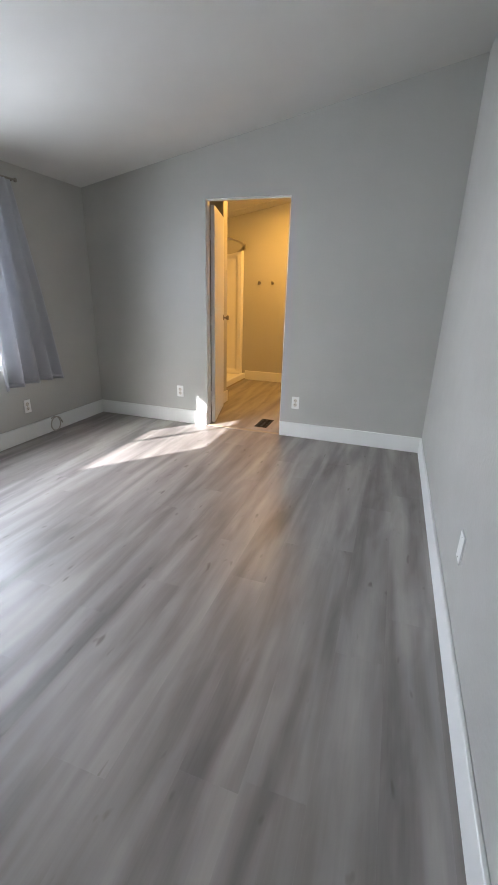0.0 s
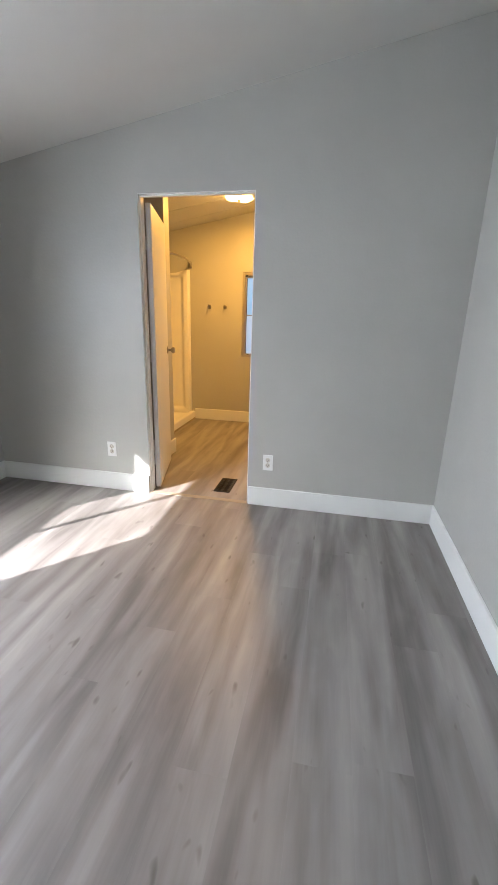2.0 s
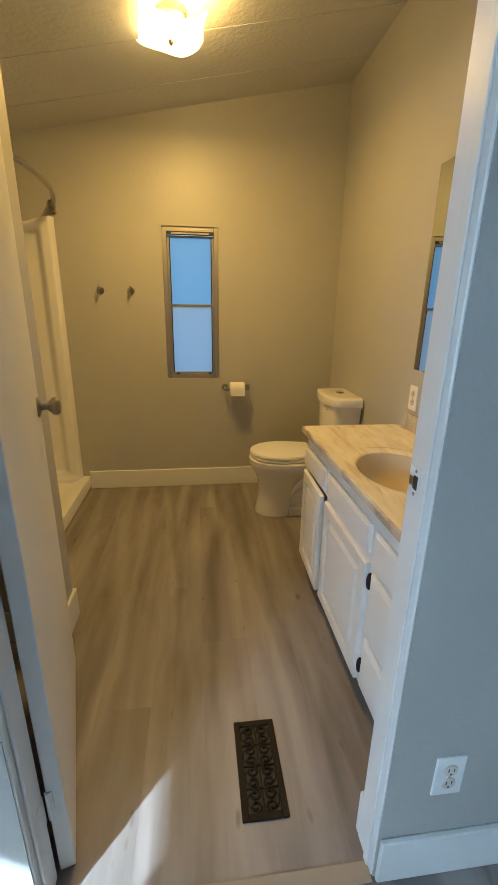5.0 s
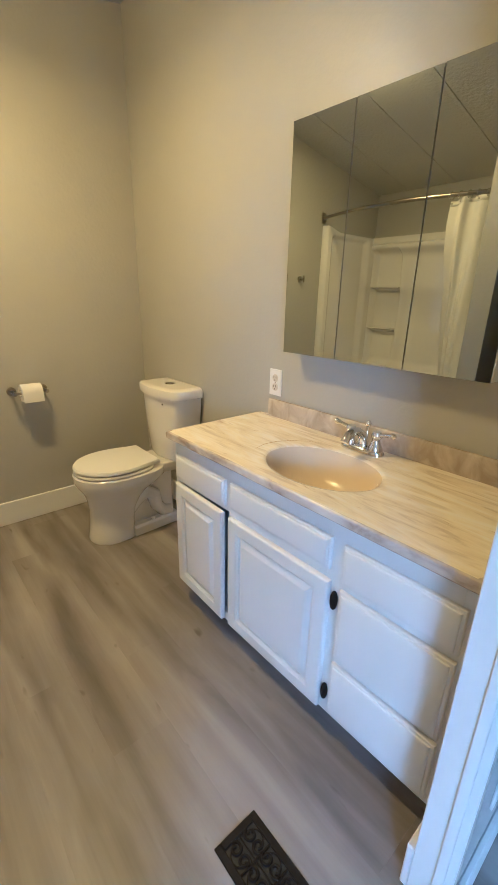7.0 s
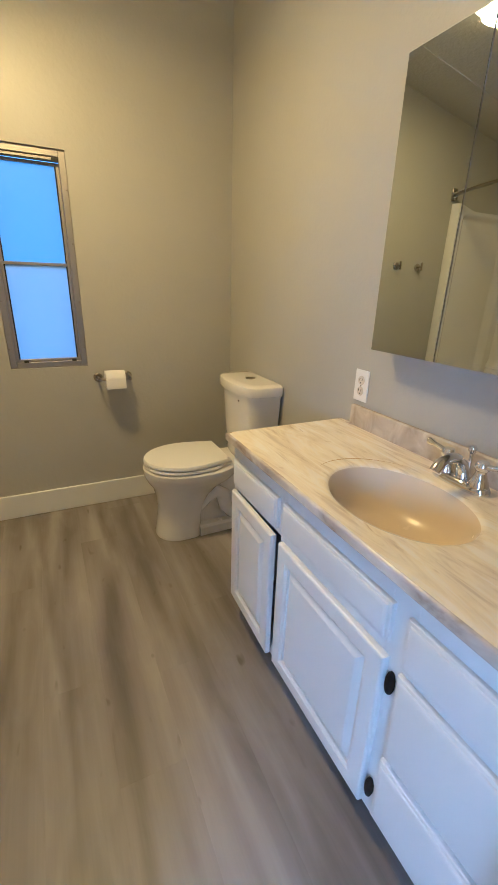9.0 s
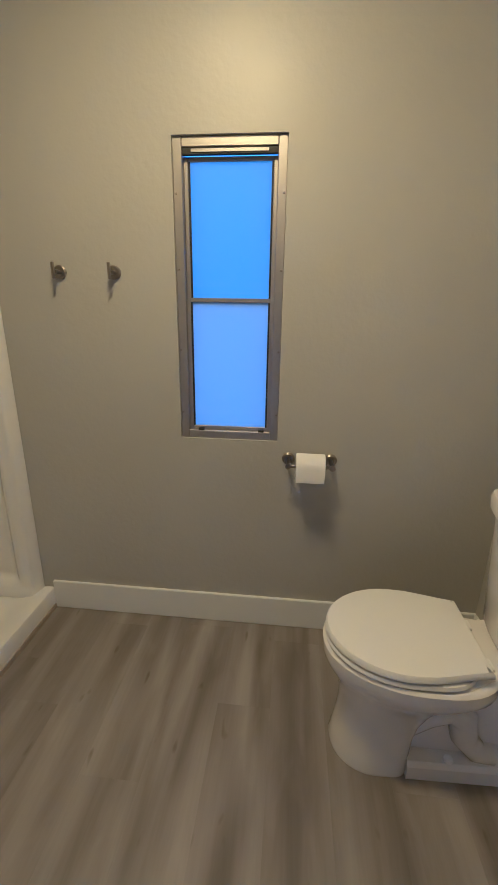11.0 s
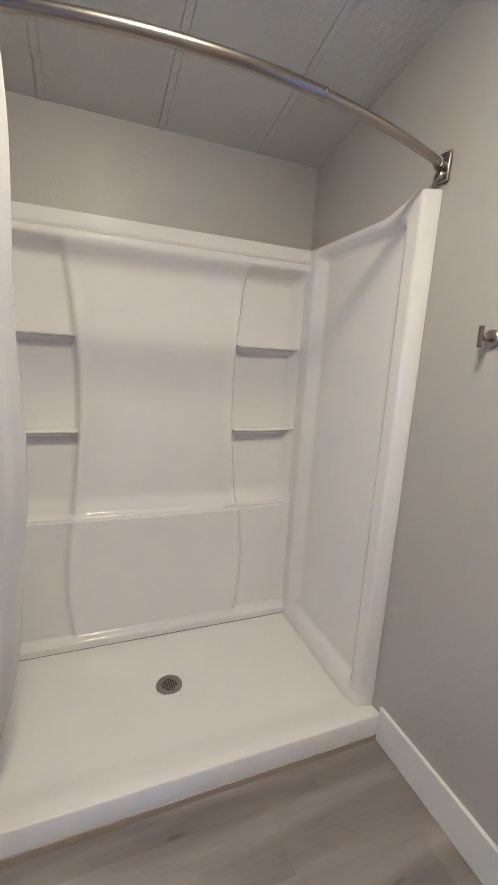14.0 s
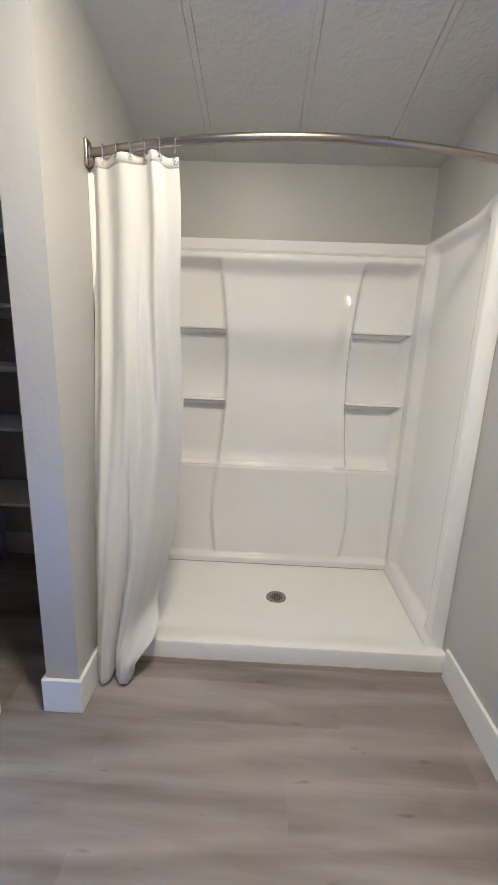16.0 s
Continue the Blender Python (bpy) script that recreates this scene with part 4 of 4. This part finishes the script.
def back_depth(y, z):
    """How far the moulded back panel stands out from the wall."""
    fascia = smoothstep(1.744, 1.750, z)
    nose = math.exp(-((1.722 - z) / 0.034) ** 2) if z < 1.722 else 1.0
    le, ri = left_edge(z), right_edge(z)
    mid = smoothstep(le - 0.020, le + 0.008, y) * (1 - smoothstep(ri - 0.008, ri + 0.020, y))
    ridge = sum(h * math.exp(-(q / (wd if q > 0 else 0.012)) ** 2) for q, wd, h in ((y - le - 0.008, 0.024, 0.5), (ri - 0.008 - y, 0.068, 1.0)))
    inside = smoothstep(1.065, 1.125, y) * (1 - smoothstep(2.318, 2.380, y))
    if z > 0.652:
        top = smoothstep(1.60, 1.72, z)
        d = 0.018 + 0.028 * mid + 0.030 * ridge * (1 - smoothstep(1.46, 1.67, z)) + 0.060 * (1 - inside)
        d += 0.034 * mid * top * top
        d += 0.030 * (1 - smoothstep(0.652, 0.76, z)) ** 2
        d = d * (1 - nose) + nose * (0.112 - 0.012 * fascia - 0.012 * math.exp(-((z - 1.746) / 0.006) ** 2))
        k = smoothstep(0.652, 0.668, z)
        return d * k + (0.084 + 0.008 * mid) * (1 - k)
    d = 0.084 + 0.012 * mid + 0.005 * ridge + 0.010 * (1 - inside)
    d -= 0.006 * smoothstep(0.640, 0.652, z)
    k = 1 - smoothstep(0.106, 0.130, z)
    return d * (1 - k) + 0.124 * k


def side_depth(x, z):
    """Standout of an end panel: thick front post, recessed field, head rail."""
    top = 1.800 + 0.040 * smoothstep(-1.46, -1.265, x)
    field = smoothstep(-1.89, -1.82, x) * (1 - smoothstep(-1.385, -1.325, x)) * (1 - smoothstep(1.745, 1.785, z)) * smoothstep(0.130, 0.152, z)
    d = 0.052 - 0.038 * field
    d += 0.012 * (1 - smoothstep(0.10, 0.125, z))
    return d, top


def shower_surround():
    s = thing("shower_surround", (-1.62, 1.71, 0.085), "glossy white moulded shower wall surround", "shower")
    z0 = 0.0775
    bm = bmesh.new()

    def fn(u, v):
        y = SH0 + 0.002 + (SH1 - SH0 - 0.004) * u
        z = z0 + (1.803 - z0) * v
        return Vector((WEST + back_depth(y, z), y, z))
    sheet(bm, 220, 380, fn)
    b = [e for e in bm.edges if e.is_boundary]
    r = bmesh.ops.extrude_edge_only(bm, edges=b)
    for q in r["geom"]:
        if isinstance(q, bmesh.types.BMVert):
            q.co.x = WEST + 0.002
    part("back_panel", bm, M_ACRYLIC, s, "", True, 75)
    for side in (1, -1):
        bm = bmesh.new()
        yw = SH1 if side > 0 else SH0

        def fs(u, v):
            x = WEST + 0.03 + (-1.262 - WEST - 0.03) * u
            d, top = side_depth(x, 0.5)
            z = z0 + (top - z0) * v
            d, top = side_depth(x, z)
            d *= 1 - 0.75 * smoothstep(0.965, 1.0, u) ** 2
            return Vector((x + 0.004 * side * 0, yw - side * (d + 0.002), z))
        sheet(bm, 110, 130, fs)
        r = bmesh.ops.extrude_edge_only(bm, edges=[e for e in bm.edges if e.is_boundary])
        for q in r["geom"]:
            if isinstance(q, bmesh.types.BMVert):
                q.co.y = yw - side * 0.0015
        part("side_panel", bm, M_ACRYLIC, s, "", True, 75)
    part("seam", tube(bmesh.new(), [(WEST + 0.125, SH0 + 0.07, 0.0765), (WEST + 0.125, SH1 - 0.07, 0.0765)], 0.0016, 6), M_KICK, s, "thin dark joint line")
    # moulded shelves in the two columns
    for z in (1.385, 1.016):
        for sgn in (-1, 1):
            ya = right_edge(z) + 0.004 if sgn > 0 else 1.105
            yb = 2.362 if sgn > 0 else left_edge(z) - 0.004
            bm = bmesh.new()
            rings = []
            for k in range(15):
                u = k / 14
                y = ya + (yb - ya) * u
                inner = u if sgn < 0 else 1 - u
                dep = 0.042 + 0.008 * math.sin(math.pi * u) + 0.016 * inner
                xs = WEST + 0.028
                rings.append([Vector((xs - 0.012, y, z + 0.002)), Vector((xs + dep - 0.004, y, z + 0.001)), Vector((xs + dep, y, z - 0.002)), Vector((xs + dep - 0.003, y, z - 0.006)), Vector((xs + dep * 0.55, y, z - 0.009)), Vector((xs + 0.010, y, z - 0.018)), Vector((xs - 0.012, y, z - 0.034))])
            loft(bm, rings)
            part("shelf", bm, M_ACRYLIC, s, "", True)


shower_surround()


def shower_pan():
    p = thing("shower_pan", (-1.62, 1.71, 0.0), "low white shower pan with a round drain", "shower pan")
    dx, dy = -1.635, 1.732
    bm = bmesh.new()

    def fn(u, v):
        x = WEST + 0.004 + (SX1 - WEST - 0.004) * u
        y = SH0 + 0.003 + (SH1 - SH0 - 0.006) * v
        f = min(1.0, max(abs(x - dx) / (0.28 if x < dx else 0.40), abs(y - dy) / 0.62))
        z = 0.048 + 0.027 * smoothstep(0.0, 1.0, f) + 0.025 * smoothstep(SX1 - 0.15, SX1 - 0.02, x)
        e = SX1 - x
        if e < 0.008:
            z -= 0.008 - math.sqrt(max(0.0, 0.008 ** 2 - (0.008 - e) ** 2))
        hole = math.hypot(x - dx, y - dy)
        if hole < 0.05:
            z -= 0.003
        return Vector((x, y, z))
    sheet(bm, 260, 60, fn)
    r = bmesh.ops.extrude_edge_only(bm, edges=[e for e in bm.edges if e.is_boundary])
    for q in r["geom"]:
        if isinstance(q, bmesh.types.BMVert):
            q.co.z = 0.022
    part("tray", bm, M_PAN, p, "", True)
    part("base_strip", boxed(SX1 - 0.05, SX1 + 0.004, SH0 + 0.02, SH1 - 0.016, 0.0, 0.022), M_STRIP, p, "bare brown wood strip under the pan edge")
    m = Matrix.Translation((dx, dy, 0.0455)) @ Matrix.Diagonal((1.1, 1.1, 1, 1))
    g = part("drain", lathe(bmesh.new(), [(0, 0.0022), (0.036, 0.0022), (0.037, 0.004), (0.045, 0.0045), (0.048, 0.001)], m, 36), M_NICKEL, p, "round metal drain grate", True)
    k = 0
    for i in range(-3, 4):
        for j in range(-3, 4):
            if math.hypot(i, j) < 3.3:
                part("drain_hole", boxed(dx + i * 0.0088 - 0.0034, dx + i * 0.0088 + 0.0034, dy + j * 0.0088 - 0.0034, dy + j * 0.0088 + 0.0034, 0.0474, 0.0480), M_SLOT, g)


shower_pan()

RODZ, RODX0, RODX1 = 1.896, -1.262, -1.112


def rod_point(u):
    y = SH0 + 0.006 + (SH1 - SH0 - 0.012) * u
    return Vector((RODX0 + (RODX1 - RODX0) * math.sin(math.pi * u) ** 0.9, y, RODZ))


def shower_rod():
    r = thing("shower_curtain_rod", tuple(rod_point(0.5)), "curved brushed nickel shower curtain rod", "curtain rod")
    pts = [rod_point(0.012 + 0.976 * k / 48) for k in range(49)]
    part("rod", tube(bmesh.new(), pts[:33], 0.0132, 18), M_NICKEL, r, "", True)
    part("inner_rod", tube(bmesh.new(), pts[32:], 0.0116, 18), M_NICKEL, r, "", True)
    part("joint_ring", tube(bmesh.new(), [pts[32] - (pts[33] - pts[32]) * 0.15, pts[32] + (pts[33] - pts[32]) * 0.10], 0.0142, 18), M_NICKEL, r, "", True)
    for u, s in ((0.0, 1), (1.0, -1)):
        p = rod_point(u)
        yw = SH0 if s > 0 else SH1
        b = boxed(p.x - 0.022, p.x + 0.022, *sorted((yw, yw + s * 0.012)), p.z - 0.040, p.z + 0.040, 0.005, 3)
        fl = part("flange", b, M_NICKEL, r, "rectangular wall flange", True)
        part("swivel", tube(bmesh.new(), [(p.x, yw + s * 0.008, p.z), (p.x + 0.004, yw + s * 0.030, p.z), tuple(rod_point(0.03 if s > 0 else 0.97))], [0.017, 0.016, 0.014], 16), M_NICKEL, fl, "", True)
        bm = bmesh.new()
        lathe(bm, [(0.014, 0.0), (0.014, 0.014), (0.010, 0.018), (0, 0.018)], Matrix.Translation((p.x, yw + s * 0.010, p.z - 0.022)) @ pose(0, 0, 0, -90 * s), 16)
        part("set_screw", bm, M_NICKEL, fl, "", True)
    return r


shower_rod()

CUR_TOP = 1.866


def curtain_point(u, v):
    """Bunched cloth: u along the cloth, v from the rod (0) to the floor (1)."""
    low = smoothstep(0.02, 0.50, v)
    wide = 0.308 + 0.032 * math.sin(math.pi * min(1.0, v * 1.1)) - 0.13 * smoothstep(0.66, 1.0, v)
    wide += 0.055 * math.exp(-((v - 0.922) / 0.036) ** 2) * smoothstep(0.6, 1.0, u)
    wide -= 0.035 * smoothstep(0.04, 0.30, v) + 0.030 * math.exp(-((v - 0.66) / 0.15) ** 2)
    y = 1.011 + (wide + 0.005) * u
    base = rod_point(min(1.0, max(0.0, (y - SH0) / (SH1 - SH0)))).x
    out = base + (-1.135 - base) * smoothstep(0.05, 0.75, v) + 0.045 * smoothstep(0.55, 1.0, v)
    lobe = abs(math.sin(math.pi * (2.0 * u ** 0.90 + 0.03 * math.sin(5 * v)))) ** 0.8
    top = 0.040 * math.exp(-((u - 0.40 - 0.04 * v) / 0.13) ** 2) + 0.031 * math.exp(-((u - 0.74 - 0.05 * v) / 0.062) ** 2) + 0.026 * math.exp(-((u - 0.12) / 0.06) ** 2) + 0.014 * math.exp(-((u - 0.58) / 0.035) ** 2) * smoothstep(0.1, 0.3, v) - 0.024
    soft = 0.0025 * math.sin(2 * math.pi * 6.5 * u + 5 * v) * low + 0.003 * math.sin(11 * v + 9 * u) * v
    k = smoothstep(0.25, 0.80, v)
    x = out + (0.80 + 0.20 * low) * top * (1 - k) + soft + 0.052 * k * (lobe - 0.45)
    x += 0.022 * math.exp(-((v - 0.92) / 0.03) ** 2) * smoothstep(0.7, 1.0, u)
    x -= 0.165 * smoothstep(0.04, 0.60, v) * (1 - smoothstep(0.88, 0.965, v)) * smoothstep(0.45, 1.0, u)   # free edge hangs inside the pan
    z = CUR_TOP - (CUR_TOP - 0.016) * v
    z += (0.016 * (1 - smoothstep(0.78, 0.90, u)) + 0.07 * (top - 0.005) - 0.002) * (1 - smoothstep(0.0, 0.12, v))
    z += 0.050 * (1 - lobe) ** 2 * smoothstep(0.86, 1.0, v)
    return Vector((x, y, z))


def shower_curtain():
    c = thing("shower_curtain", (-1.12, 1.18, 0.02), "white fabric shower curtain pushed to the stub wall", "shower curtain")
    ob = part("cloth", sheet(bmesh.new(), 160, 90, curtain_point), M_LINER, c, "", True)
    ob.modifiers.new("thick", "SOLIDIFY").thickness = 0.0012
    hem = sheet(bmesh.new(), 160, 2, lambda u, v: curtain_point(u, 0.016 * v) + Vector((0.0009, 0, 0)))
    ob = part("top_hem", hem, M_LINER, c, "", True)
    ob.modifiers.new("thick", "SOLIDIFY").thickness = 0.0006
    for k in range(7):
        u = 0.03 + 0.94 * k / 6
        p = curtain_point(u, 0.008)
        q = rod_point((p.y - SH0) / (SH1 - SH0))
        pts = []
        for j in range(25):
            a = 2 * math.pi * j / 24
            pts.append((q.x + 0.021 * math.sin(a), p.y + 0.006 * math.sin(a), q.z - 0.006 + 0.022 * math.cos(a)))
        ring = part("ring", tube(bmesh.new(), pts, 0.0017, 8, False), M_CHROME, c, "chrome curtain ring", True)
        for s in (-1, 0, 1):
            part("roller_ball", lathe(bmesh.new(), [(0, -0.0035), (0.0025, -0.0025), (0.0035, 0), (0.0025, 0.0025), (0, 0.0035)], Matrix.Translation((q.x + 0.009 * s, p.y, q.z + 0.0165 - 0.002 * abs(s))), 10), M_CHROME, ring, "", True)
        part("grommet", lathe(bmesh.new(), [(0.004, 0), (0.006, 0.0012), (0.006, 0.0)], Matrix.Translation(tuple(p + Vector((0.003, 0, 0)))) @ pose(0, 0, 0, 0, 90), 16), M_CHROME, c)


shower_curtain()


# ---------------------------------------------------------------- closet shelves
for z in (0.475, 0.87, 1.165, 1.45, 1.76):
    sh = thing("closet_shelf", (-1.85, 0.5, z), "white painted closet shelf on cleats", "shelf", "closet shelves")
    part("board", boxed(WEST + 0.001, -1.68, WALL_T + 0.001, STUB0 - 0.001, z - 0.018, z, 0.002, 1), M_TRIM, sh)
    part("cleat", boxed(WEST + 0.001, WEST + 0.019, WALL_T + 0.02, STUB0 - 0.02, z - 0.058, z - 0.018), M_TRIM, sh)


# ---------------------------------------------------------------- floor register
def register():
    x0, x1, y0, y1 = -0.302, -0.172, 0.142, 0.426
    r = thing("floor_register", ((x0 + x1) / 2, (y0 + y1) / 2, 0.0), "dark bronze scrollwork floor vent", "floor vent")
    bm = bmesh.new()
    w = 0.019
    for a in ((x0, x0 + w, y0, y1), (x1 - w, x1, y0, y1), (x0 + w, x1 - w, y0, y0 + w), (x0 + w, x1 - w, y1 - w, y1)):
        box(bm, a[0], a[1], a[2], a[3], 0.0, 0.0055, 0.0018, 1)
    part("frame", bm, M_BRONZE, r)
    part("backing", boxed(x0 + w - 0.002, x1 - w + 0.002, y0 + w - 0.002, y1 - w + 0.002, 0.0002, 0.0008), M_SLOT, r, "black shadowed duct opening")
    cx, n = (x0 + x1) / 2, 4
    step = (y1 - y0 - 2 * w) / n

    def spiral(px, py, rad, a0, turns, sgn):
        return [(px + rad * (1 - 0.72 * k / 22) * math.cos(a0 + sgn * 2 * math.pi * turns * k / 22), py + rad * (1 - 0.72 * k / 22) * math.sin(a0 + sgn * 2 * math.pi * turns * k / 22), 0.0030) for k in range(23)]
    for k in range(n):
        cy = y0 + w + step * (k + 0.5)
        for sx in (-1, 1):
            for sy in (-1, 1):
                bm = tube(bmesh.new(), spiral(cx + sx * 0.0235, cy + sy * 0.0155, 0.0165, radians(90 * sy), 1.15, sx * sy), 0.0040, 6)
                part("scroll", bm, M_BRONZE, r, "", True)
        bm = bmesh.new()
        tube(bm, [(cx, cy - step / 2, 0.003), (cx, cy + step / 2, 0.003)], 0.002, 6)
        for s in (-1, 1):
            tube(bm, [(cx + s * 0.046 * math.cos(a) , cy + step / 2 * math.sin(a), 0.003) for a in [math.pi / 2 * (j / 8 * 2 - 1) for j in range(9)]], 0.0018, 6)
        part("lattice_bar", bm, M_BRONZE, r, "", True)
    for k in range(1, n):
        part("cross_bar", boxed(x0 + w, x1 - w, y0 + w + step * k - 0.002, y0 + w + step * k + 0.002, 0.001, 0.0045), M_BRONZE, r)


register()


# ---------------------------------------------------------------- floor planks
PW, PL, GAP = 0.1815, 1.22, 0.00005
plank_meshes = {}


def plank(x0, x1, y0, y1):
    w, d = round(x1 - x0, 4), round(y1 - y0, 4)
    if (w, d) not in plank_meshes:
        g, c = GAP, 0.00018
        vs = [(g, g, -0.005), (w - g, g, -0.005), (w - g, d - g, -0.005), (g, d - g, -0.005),
              (g, g, -c), (w - g, g, -c), (w - g, d - g, -c), (g, d - g, -c),
              (g + c, g + c, 0), (w - g - c, g + c, 0), (w - g - c, d - g - c, 0), (g + c, d - g - c, 0)]
        fs = [(8, 9, 10, 11)]
        for a in (0, 4):
            for k in range(4):
                fs.append((a + k, a + (k + 1) % 4, a + 4 + (k + 1) % 4, a + 4 + k))
        me = bpy.data.meshes.new("plank")
        me.from_pydata(vs, [], fs)
        me.materials.append(M_PLANK)
        plank_meshes[(w, d)] = me
    ob = new("plank", plank_meshes[(w, d)])
    ob.location = (x0, y0, 0)
    ob.parent = floor
    return ob


ROW0 = -0.942                      # a long joint
row = math.floor((WEST - ROW0) / PW)
rng = random.Random(5)
while ROW0 + row * PW < EAST:
    x0, x1 = max(ROW0 + row * PW, WEST - 0.02), min(ROW0 + (row + 1) * PW, EAST + 0.02)
    start = {-1: 1.945, 0: 1.12, 1: 1.737}.get(row, rng.uniform(0, PL))
    y = start - PL * math.ceil((start - SOUTH) / PL + 1)
    while y < NORTH:
        a, b = max(y, SOUTH - 0.02), min(y + PL, NORTH + 0.02)
        if b - a > 0.03:
            plank(x0, x1, a, b)
        y += PL
    row += 1
